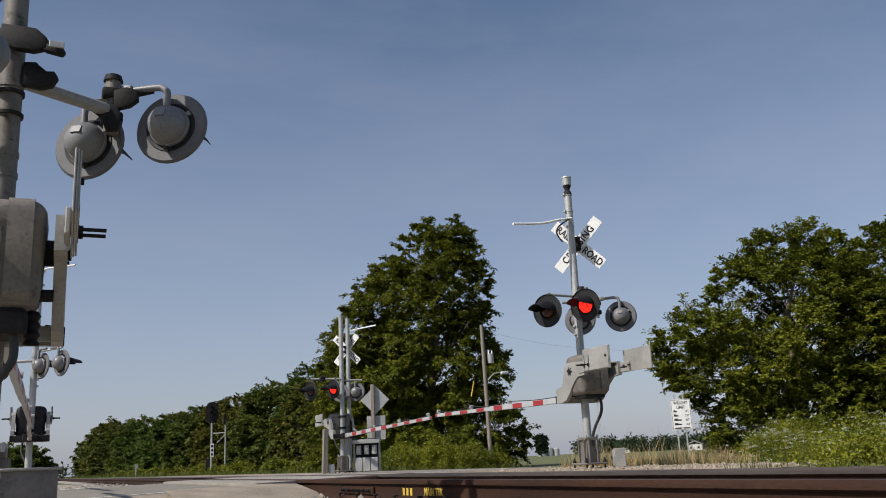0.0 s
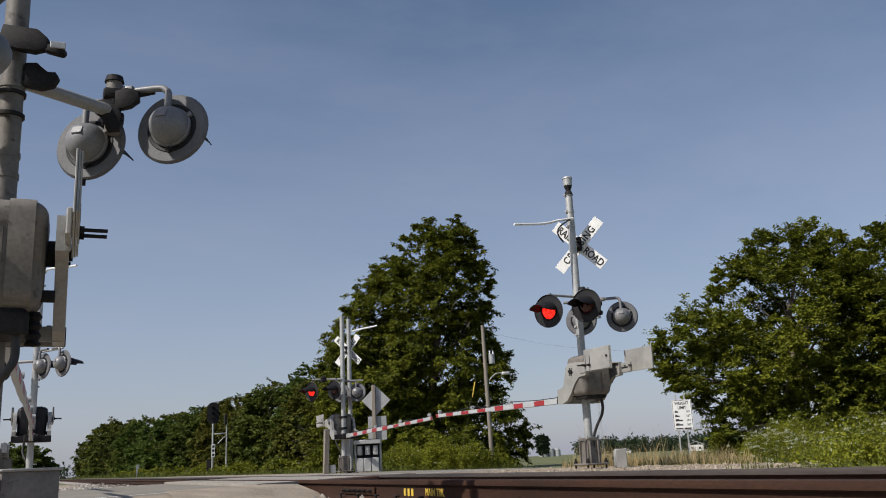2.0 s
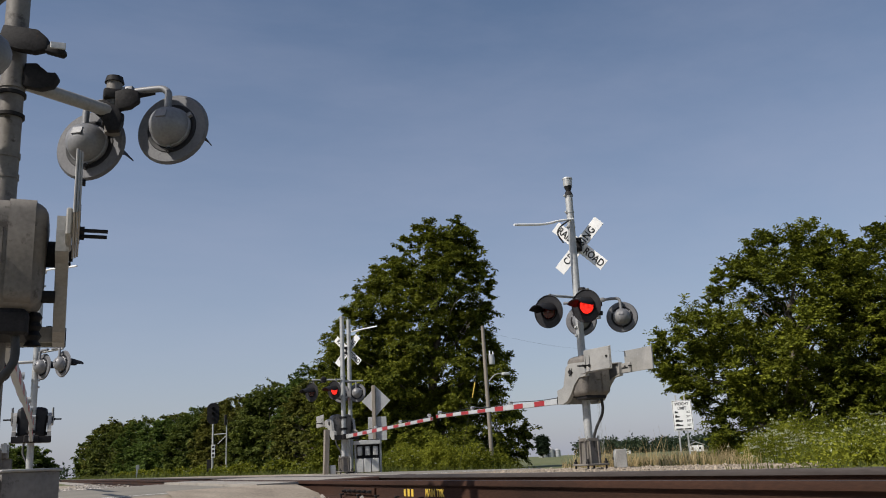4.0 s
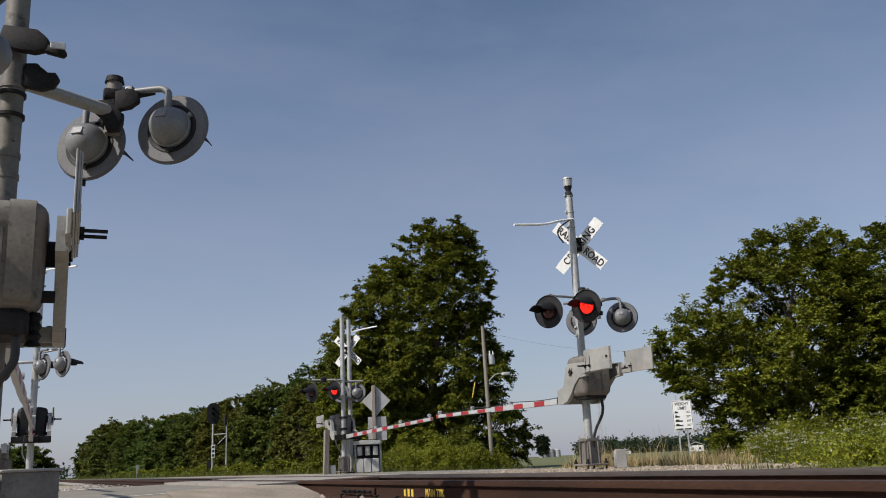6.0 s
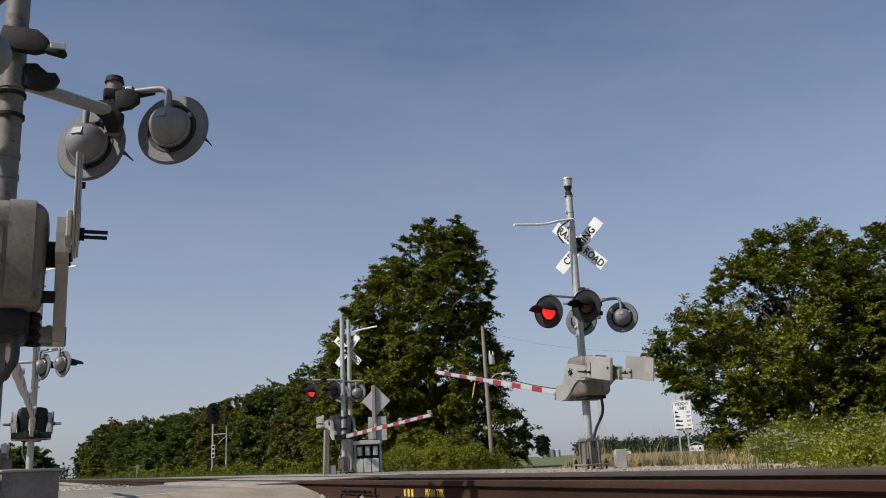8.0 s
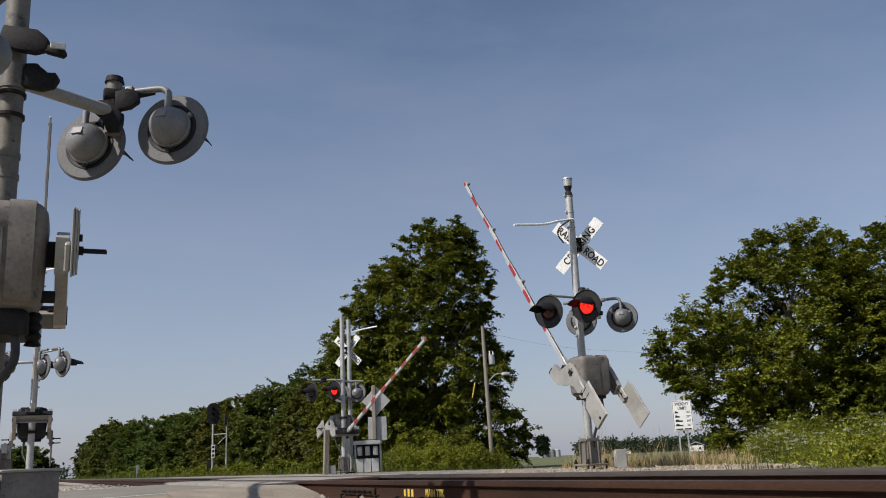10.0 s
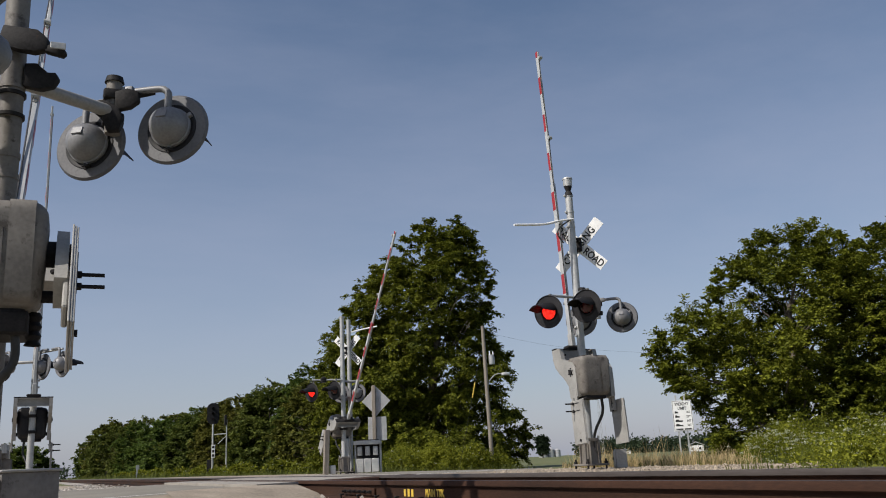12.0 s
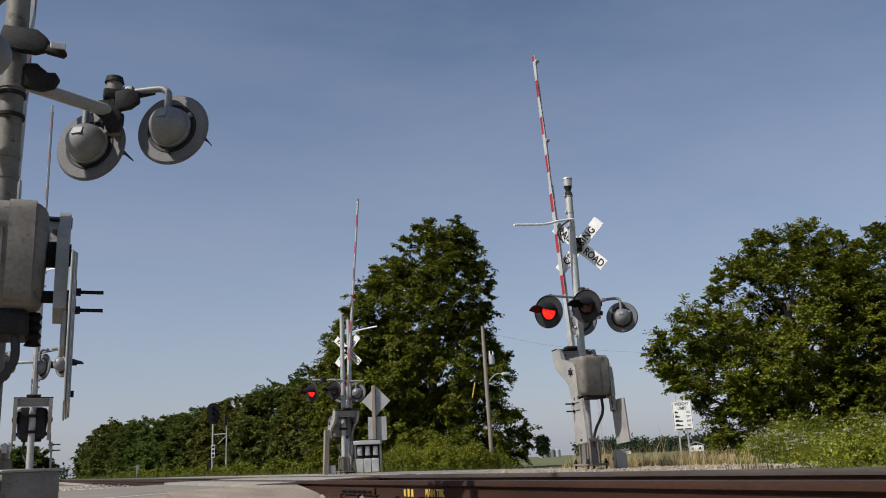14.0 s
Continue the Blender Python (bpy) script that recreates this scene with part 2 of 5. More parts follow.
def turned(bm, profile, m=None, seg=36, arc=2 * math.pi, start=0.0):
    """A profile of (x along the axis, radius) turned about the x axis."""
    m = m or Matrix()
    full = abs(arc - 2 * math.pi) < 1e-6
    n = seg if full else seg + 1
    rings = []
    for x, r in profile:
        rings.append([bm.verts.new(m @ Vector((x, r * math.sin(start + arc * k / seg), r * math.cos(start + arc * k / seg)))) for k in range(n)])
    for u, v in zip(rings, rings[1:]):
        for k in range(seg):
            bm.faces.new((u[k], u[(k + 1) % n], v[(k + 1) % n], v[k]))
    bmesh.ops.remove_doubles(bm, verts=bm.verts, dist=1e-5)
    return bm


def plate(bm, outline, thick, m=None):
    """A flat plate: outline in x, z; thickness along y about 0."""
    m = m or Matrix()
    a = [bm.verts.new(m @ Vector((x, -thick / 2, z))) for x, z in outline]
    b = [bm.verts.new(m @ Vector((x, thick / 2, z))) for x, z in outline]
    bm.faces.new(a)
    bm.faces.new(b[::-1])
    for i in range(len(a)):
        j = (i + 1) % len(a)
        bm.faces.new((a[j], a[i], b[i], b[j]))
    return bm


def lettering(name, words, size, m, mat, parent, label="", squeeze=1.0, spacing=1.0):
    """Raised letters of the built-in font, one mesh each, lying in the x, z plane of m and facing its -y."""
    cu = bpy.data.curves.new(name, "FONT")
    cu.body, cu.size, cu.extrude, cu.align_x, cu.align_y = words, size, 0.002, "CENTER", "CENTER"
    cu.offset, cu.space_character = size * 0.022, spacing
    tmp = new(name, cu)
    me = bpy.data.meshes.new_from_object(tmp.evaluated_get(bpy.context.evaluated_depsgraph_get()))
    bpy.data.objects.remove(tmp)
    me.transform(m @ Matrix.Rotation(radians(90), 4, "X") @ Matrix.Diagonal((squeeze, 1, 1, 1)))
    bm = bmesh.new()
    bm.from_mesh(me)
    bmesh.ops.remove_doubles(bm, verts=bm.verts, dist=1e-5)
    left = set(bm.verts)
    while left:
        stack, island = [left.pop()], []
        while stack:
            v = stack.pop()
            island.append(v)
            for e in v.link_edges:
                o = e.other_vert(v)
                if o in left:
                    left.remove(o)
                    stack.append(o)
        idx = {v: i for i, v in enumerate(island)}
        faces = {f for v in island for f in v.link_faces}
        one = bpy.data.meshes.new("letter")
        one.from_pydata([v.co[:] for v in island], [], [[idx[v] for v in f.verts] for f in faces])
        link_mesh("letter", one, mat, parent, label)
    bm.free()


def aligned(x_way, at=(0, 0, 0)):
    """A frame at a place whose x axis points along x_way, with z as upright as can be."""
    x = Vector(x_way).normalized()
    y = Vector((0, 0, 1)).cross(x).normalized()
    z = x.cross(y)
    return Matrix.Translation(at) @ Matrix((x, y, z)).transposed().to_4x4()


# ---- the ground, the road and the track ----
RAIL_L, RAIL_R, TRACK = 2.98, 4.42, 3.70


def ground_z(x):
    xs = [-3000, -9, -2.0, 1.3, 2.0, 5.5, 6.3, 8.9, 12.0, 3000]
    zs = [-0.45, -0.42, -0.17, -0.17, -0.22, -0.22, -0.085, -0.085, -0.40, -0.45]
    return float(np.interp(x, xs, zs))


def strip(name, xs, y0, y1, dz, mat, label, category="", kind="structure", skew=0.0):
    """A sheet that follows the ground's cross section between two places along the track."""
    bm = bmesh.new()
    rows = []
    for y in (y0, y1):
        rows.append([bm.verts.new((x, y + skew * x, ground_z(x) + dz)) for x in xs])
    for i in range(len(xs) - 1):
        bm.faces.new((rows[0][i], rows[0][i + 1], rows[1][i + 1], rows[1][i]))
    ob = part(name, bm, mat, smooth=False)
    return tagged(ob, label, category, "", kind)


strip("ground", [-3000, -9, -2.0, 1.3, 2.0, 5.5, 6.3, 8.9, 12.0, 3000], -2500, 3000, 0.0, "ground",
      "flat grassy farmland beside the railway", "ground")
strip("gravel_shoulder", [5.6, 6.3, 8.0, 8.7], 6.8, 60, 0.006, "gravel", "pale gravel shoulder beside the track", "gravel")
strip("gravel_verge", [-4, -2.0, 0, 1.3, 1.9], 2.6, 45, 0.006, "gravel", "pale gravel verge round the crossing gates", "gravel")
strip("track_bed", [1.7, 2.0, 3.7, 5.5, 5.9], -30, 420, 0.010, "ballast", "crushed stone ballast under the track", "ballast")

SKEW = 0.72


def road_piece(name, x0, x1, z0, z1, y_lo, y_hi, mat, label, depth=0.3, steps=12, parent=None, edge=1.6):
    """A slab between two skewed edges, from x0 to x1."""
    bm = bmesh.new()
    top, low = [], []
    for i in range(steps + 1):
        k = i / steps
        x, z = x0 + (x1 - x0) * k, z0 + (z1 - z0) * k
        top.append([bm.verts.new((x, y + SKEW * x, z)) for y in (y_lo, y_hi)])
        low.append([bm.verts.new((x, y + SKEW * x, z - depth)) for y in (y_lo - edge, y_hi + edge)])
    for i in range(steps):
        bm.faces.new((top[i][0], top[i + 1][0], top[i + 1][1], top[i][1]))
        for f in (bm.faces.new((low[i][0], low[i + 1][0], top[i + 1][0], top[i][0])), bm.faces.new((top[i][1], top[i + 1][1], low[i + 1][1], low[i][1]))):
            f.material_index = 0 if parent else 1
    bm.faces.new((low[0][0], top[0][0], top[0][1], low[0][1]))
    bm.faces.new((top[-1][0], low[-1][0], low[-1][1], top[-1][1]))
    ob = part(name, bm, mat if parent else [mat, "gravel"], parent, smooth=False)
    return ob if parent else tagged(ob, label, "road", "", "structure")


ROAD_LO, ROAD_HI = 8.6, 16.6
road_piece("road_near", -9.0, 2.28, -0.10, -0.045, ROAD_LO, ROAD_HI, "asphalt", "sun-bleached asphalt road rising to the crossing", 0.15, 12, None, 1.9)
road_piece("road_behind", -60.0, -9.0, -0.38, -0.10, ROAD_LO, ROAD_HI, "asphalt", "sun-bleached asphalt road away from the track")
road_piece("road_far", 5.12, 8.9, -0.03, -0.07, ROAD_LO, ROAD_HI, "asphalt", "sun-bleached asphalt road beyond the track")
road_piece("road_slope", 8.9, 12.2, -0.07, -0.40, ROAD_LO, ROAD_HI, "asphalt", "asphalt road sloping down from the crossing")
road_piece("road_distant", 12.2, 90.0, -0.40, -0.43, ROAD_LO, ROAD_HI, "asphalt", "asphalt road running off between fields")
for nm, y0 in (("edge_line", ROAD_LO + 0.25), ("edge_line", ROAD_HI - 0.37)):
    bm = bmesh.new()
    for x0, x1, z0, z1 in ((-9.0, 2.2, -0.096, -0.041), (5.2, 8.9, -0.026, -0.066)):
        v = [bm.verts.new((x, y + SKEW * x, z)) for x, y, z in ((x0, y0, z0), (x1, y0, z1), (x1, y0 + 0.12, z1), (x0, y0 + 0.12, z0))]
        bm.faces.new(v)
    tagged(part(nm, bm, "paint", smooth=False), "worn white line along the road's edge", "road marking", "", "structure")

crossing = thing("crossing_surface", pose(0, 0, 0), "worn concrete panels laid between and beside the rails", "level crossing")
crossing["kind"] = "structure"
for x0, x1, lo, hi in ((2.30, 2.895, 8.5, 16.5), (3.09, 4.31, 8.7, 16.5), (4.505, 5.10, 8.7, 16.5)):
    n = 4
    for i in range(n):
        a, b = lo + (hi - lo) * i / n + 0.01, lo + (hi - lo) * (i + 1) / n - 0.01
        road_piece("panel", x0, x1, -0.012, -0.012, a, b, "concrete", "", 0.2, 2, crossing, 0.02)

for x, y in ((3.70, 8.63), (4.80, 8.63)):
    w = 0.59 if x != 3.70 else 1.2
    bm = block(bmesh.new(), (w * 1.22, 0.14, 0.19), (x, y + SKEW * x, -0.112), Matrix.Rotation(math.atan(SKEW), 3, "Z"), 0.012, 1)
    part("end_timber", bm, "timber", crossing, "brown timber at the panel's end", False)

# gravel heaped against the near end of the crossing
bm = bmesh.new()
rows = []
for k, (d, z) in enumerate(((0.03, -0.02), (-0.35, -0.05), (-0.8, -0.11), (-1.3, -0.19), (-1.7, -0.26))):
    rows.append([bm.verts.new((x, 8.5 + SKEW * x + d * (1 + 0.12 * math.sin(3 * k + 5 * x)), z - 0.02 * (x > 2.8))) for x in (1.2, 1.6, 2.0, 2.4, 2.87)])
for u, v in zip(rows, rows[1:]):
    for k in range(4):
        bm.faces.new((u[k], u[k + 1], v[k + 1], v[k]))
tagged(part("gravel_ramp", bm, "gravel"), "gravel heaped against the crossing's edge", "gravel", "", "structure")

# rails with head, web and foot
HALF = [(0.0, 0.0), (0.030, -0.001), (0.037, -0.010), (0.038, -0.040), (0.028, -0.049), (0.012, -0.056), (0.0095, -0.075), (0.0095, -0.135),
        (0.014, -0.152), (0.070, -0.168), (0.076, -0.176), (0.076, -0.186)]


def rail(name, x, y0, y1, label, worn=21):
    bm = bmesh.new()
    ring = [(a, z) for a, z in HALF[1:]] + [(-a, z) for a, z in reversed(HALF[1:])]
    cuts = [y0 + (y1 - y0) * (k / 40) ** 2 for k in range(41)]
    rows = [[bm.verts.new((x + a, y, z)) for a, z in ring] for y in cuts]
    for u, v in zip(rows, rows[1:]):
        for k in range(len(ring)):
            f = bm.faces.new((u[k], u[(k + 1) % len(ring)], v[(k + 1) % len(ring)], v[k]))
            f.material_index = 1 if k >= worn else 0
    bm.faces.new(rows[0])
    bm.faces.new(rows[-1][::-1])
    ob = part(name, bm, ["rust", "rail_top"])
    return tagged(ob, label, "rail", "rails of the track")


near_rail = rail("rail", RAIL_L, -8, 420, "rusty brown steel rail with a worn running surface")
rail("rail", RAIL_R, -8, 420, "rusty steel rail with a bright worn gauge face", 19)

# painted marks on the web of the near rail
web = Matrix.Translation((RAIL_L - 0.0115, 6.72, -0.103)) @ Matrix.Rotation(radians(-90), 4, "Z")
lettering("rail_marking", "MAIN TRK", 0.085, web, "yellow", near_rail, "yellow painted words on the rail web", 0.95)
for k in range(3):
    bm = block(bmesh.new(), (0.004, 0.045, 0.062), (RAIL_L - 0.0115, 7.36 - 0.085 * k, -0.105))
    part("rail_marking", bm, "yellow", near_rail, "worn yellow painted mark", False)

# joint bar with bolts, and anchors clipped to the rail foot
bm = block(bmesh.new(), (0.022, 0.92, 0.072), (RAIL_L - 0.024, 8.55, -0.105), bevel=0.006)
bar = part("joint_bar", bm, "rust", near_rail, "rusty bolted joint bar")
for k in range(6):
    y = 8.17 + 0.15 * k
    bm = rod(bmesh.new(), (RAIL_L - 0.03, y, -0.105), (RAIL_L - 0.062, y, -0.105), 0.017, seg=6)
    rod(bm, (RAIL_L - 0.062, y, -0.105), (RAIL_L - 0.085, y, -0.105), 0.010, seg=8)
    part("bolt", bm, "iron", bar)


def crosstie(y):
    t = thing("crosstie", pose(TRACK, y, -0.285, rz=random.uniform(-1.2, 1.2)), "dark creosoted timber crosstie in the ballast", "crosstie", "crossties of the track")
    part("timber", block(bmesh.new(), (2.6, 0.22, 0.18), (0, 0, 0), bevel=0.012, seg=1), "tie", t)
    for s in (-1, 1):
        bm = block(bmesh.new(), (0.36, 0.19, 0.018), (s * 0.72, 0, 0.099), bevel=0.004, seg=1)
        p = part("tie_plate", bm, "rust", t)
        for q in (-1, 1):
            bm = rod(bmesh.new(), (s * 0.72 + q * 0.10, 0.05 * q, 0.10), (s * 0.72 + q * 0.10, 0.05 * q, 0.15), 0.010, seg=6)
            block(bm, (0.045, 0.03, 0.016), (s * 0.72 + q * 0.092, 0.05 * q, 0.15), bevel=0.004, seg=1)
            part("spike", bm, "iron", p)
    return t


first_tie = crosstie(-3.0)
for k in range(1, 24):
    copy_thing(first_tie, pose(TRACK, -3.0 + 0.52 * k, -0.285, rz=random.uniform(-1.2, 1.2)))
for k in range(60):
    copy_thing(first_tie, pose(TRACK, 21.0 + 0.52 * k, -0.285, rz=random.uniform(-1.2, 1.2)))


def raw_mesh(name, verts, faces, mat, parent=None, label="", smooth=False, mats=None):
    """A mesh from arrays of vertices and equal-sized faces."""
    me = bpy.data.meshes.new(name)
    verts, faces = np.asarray(verts, np.float32), np.asarray(faces, np.int32)
    k = faces.shape[1]
    me.vertices.add(len(verts))
    me.vertices.foreach_set("co", verts.ravel())
    me.loops.add(faces.size)
    me.loops.foreach_set("vertex_index", faces.ravel())
    me.polygons.add(len(faces))
    me.polygons.foreach_set("loop_start", np.arange(0, faces.size, k, dtype=np.int32))
    me.polygons.foreach_set("use_smooth", np.full(len(faces), smooth))
    me.update(calc_edges=True)
    me.validate()
    ob = link_mesh(name, me, mat, parent, label)
    if mats is not None:
        me.polygons.foreach_set("material_index", np.asarray(mats, np.int32))
    return ob


def stones(name, n, x0, x1, y0, y1, size, mat, label, seed):
    """Loose angular stones lying on the ground's cross section."""
    rng = np.random.default_rng(seed)
    bm = bmesh.new()
    bmesh.ops.create_icosphere(bm, subdivisions=1, radius=1)
    v0 = np.array([v.co[:] for v in bm.verts])
    f0 = np.array([[v.index for v in f.verts] for f in bm.faces])
    bm.free()
    x, y = rng.uniform(x0, x1, n), rng.uniform(y0, y1, n)
    z = np.interp(x, [1.3, 2.0, 5.5, 6.3, 8.9, 12.0], [-0.17, -0.22, -0.22, -0.085, -0.085, -0.40])
    s = size * rng.lognormal(0, 0.35, n)
    v = v0[None] * rng.uniform(0.6, 1.25, (n, len(v0), 1)) * (s[:, None] * rng.uniform(0.6, 1.2, (n, 3)))[:, None]
    v += np.stack([x, y, z + s * 0.35], 1)[:, None]
    f = f0[None] + (np.arange(n) * len(v0))[:, None, None]
    return tagged(raw_mesh(name, v.reshape(-1, 3), f.reshape(-1, 3), mat), label, "gravel", "", "stuff")


stones("ballast_stones", 4200, 1.5, 5.8, -3, 9.6, 0.028, "ballast", "loose grey ballast stones round the ties", 3)
stones("ballast_stones", 1500, 1.5, 5.8, 20.5, 45, 0.034, "ballast", "loose grey ballast stones round the ties", 4)
stones("gravel_stones", 5000, 5.6, 8.6, 6.9, 13.4, 0.0115, "gravel", "loose pale gravel on the shoulder", 5)
stones("shoulder_stones", 1800, 0.2, 2.85, 7.0, 10.2, 0.016, "gravel", "loose gravel on the road shoulder", 8)
stones("verge_stones", 1200, 0.2, 1.8, 17.6, 30, 0.028, "ballast", "brown loose stones beside the road", 6)


# ---- the crossing gates ----
FRONT, BACK, TO_ROAD = Vector((-0.89, -0.45, -0.06)), Vector((0.66, 0.75, -0.05)), Vector((-0.76, -0.65, -0.08))
ALL_LENSES, ALL_ARMS = [], []


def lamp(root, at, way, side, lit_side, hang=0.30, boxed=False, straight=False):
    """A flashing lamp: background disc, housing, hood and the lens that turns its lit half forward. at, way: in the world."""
    m = root.matrix_world.inverted() @ aligned(way, at)
    bm = turned(bmesh.new(), [(0.006, 0.118), (0.006, 0.235), (0.020, 0.250), (0.016, 0.256), (-0.004, 0.240), (-0.004, 0.118), (0.006, 0.118)], seg=48)
    bmesh.ops.recalc_face_normals(bm, faces=bm.faces)
    for f in bm.faces:
        f.material_index = 1 if f.normal.x < -0.05 else 0
    disc = part("background_disc", bm, ["disc", "disc_back"], root, "round backing disc, black in front and grey behind")
    disc.matrix_basis = m
    bm = turned(bmesh.new(), [(-0.0035, 0.138), (-0.012, 0.144), (-0.03, 0.142), (-0.036, 0.132), (-0.085, 0.125), (-0.130, 0.103), (-0.160, 0.060), (-0.169, 0.026), (-0.171, 0.0001)], seg=40)
    for a in (60, 180, 300):
        r = Matrix.Rotation(radians(a), 3, "X")
        block(bm, (0.03, 0.030, 0.036), r @ Vector((-0.022, 0, 0.152)), r, 0.004, 1)
    housing = part("housing", bm, "dome", disc, "rounded grey aluminium lamp housing")
    part("nameplate", block(bmesh.new(), (0.010, 0.075, 0.060), (-0.164, 0.0, 0.040), Matrix.Rotation(radians(22), 3, "Y"), 0.003, 1), "dome", housing, "raised square plate", False)
    bm = rod(bmesh.new(), (-0.03, 0, -0.15), (-0.03, 0, -0.19), 0.012, seg=8)
    part("latch", block(bm, (0.03, 0.05, 0.016), (-0.03, 0, -0.165), None, 0.003, 1), "iron", housing, "dark cover latch")
    rows = []
    bm = bmesh.new()
    segs = 30
    for r in (0.150, 0.143):
        for end in (0, 1):
            ring = []
            for k in range(segs + 1):
                a = radians(-86 + 172 * k / segs)
                reach = 0.012 if end == 0 else 0.06 + 0.31 * min(1.0, max(0.0, (92 - abs(math.degrees(a))) / 34))
                ring.append(bm.verts.new((reach, r * math.sin(a), r * math.cos(a) - reach * 0.17)))
            rows.append(ring)
    for a, b in ((0, 1), (2, 3), (1, 3), (0, 2)):
        for k in range(segs):
            bm.faces.new((rows[a][k], rows[a][k + 1], rows[b][k + 1], rows[b][k]))
    part("hood", bm, "black", disc, "black hood over the lens")
    # flat ring round the housing, darker than the disc's back
    bm = turned(bmesh.new(), [(-0.0045, 0.140), (-0.010, 0.148), (-0.010, 0.172), (-0.0045, 0.176)], seg=48)
    part("dark_ring", bm, "disc", disc, "flat dark ring round the housing")
    bm = turned(bmesh.new(), [(0.008, 0.120), (0.022, 0.124), (0.022, 0.140), (0.008, 0.146)], seg=40)
    part("bezel", bm, "black", disc)
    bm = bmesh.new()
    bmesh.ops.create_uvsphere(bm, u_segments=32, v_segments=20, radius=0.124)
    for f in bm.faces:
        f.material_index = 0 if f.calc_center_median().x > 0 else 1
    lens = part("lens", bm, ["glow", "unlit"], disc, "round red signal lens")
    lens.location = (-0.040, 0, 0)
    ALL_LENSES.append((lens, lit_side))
    if straight:
        bm = rod(bmesh.new(), (-0.075, 0, 0.10), (-0.075, 0, hang + 0.02), 0.024)
    else:
        bm = sweep(bmesh.new(), [(-0.075, 0, 0.12), (-0.075, 0, 0.22), (-0.075, 0.02 * side, hang - 0.02), (-0.075, 0.07 * side, hang), (-0.075, 0.26 * side, hang)], 0.024)
    if boxed:
        block(bm, (0.075, 0.10, 0.06), (-0.075, 0.30 * side, hang), None, 0.008)
    part("hanger", bm, "dome", disc, "bent conduit hanger")
    return disc


LEVER = [(0.42, -0.46), (0.42, -0.25), (0.24, -0.21), (0.19, -0.08), (0.14, 0.07), (0.05, 0.13), (-0.12, 0.13), (-0.38, 0.115), (-0.39, 0.03),
         (-0.39, -0.085), (-0.20, -0.10), (-0.07, -0.20), (0.03, -0.32), (0.14, -0.42), (0.27, -0.46)]


def lever_mesh(inward):
    """A cast lever: a web with a flange round its edge that points to the case."""
    bm = plate(bmesh.new(), LEVER, 0.014, Matrix.Translation((0, -inward * 0.007, 0)))
    n = len(LEVER)
    pts = [Vector(p) for p in LEVER]
    inner = []
    for i in range(n):
        d0, d1 = (pts[i] - pts[i - 1]).normalized(), (pts[(i + 1) % n] - pts[i]).normalized()
        side = Vector((-d0.y - d1.y, d0.x + d1.x)).normalized()
        inner.append(pts[i] + side * 0.016)
    if sum(a.x * b.y - a.y * b.x for a, b in zip(pts, pts[1:] + pts[:1])) < 0:
        inner = [p * 2 - q for p, q in zip(pts, inner)]
    near, far = -0.001 * inward, 0.052 * inward
    ring = [[bm.verts.new((p.x, y, p.y)) for p in line] for line, y in ((pts, near), (pts, far), (inner, far), (inner, near))]
    for i in range(n):
        j = (i + 1) % n
        for a, b in zip(ring, ring[1:]):
            bm.faces.new((a[i], a[j], b[j], b[i]))
    return bm


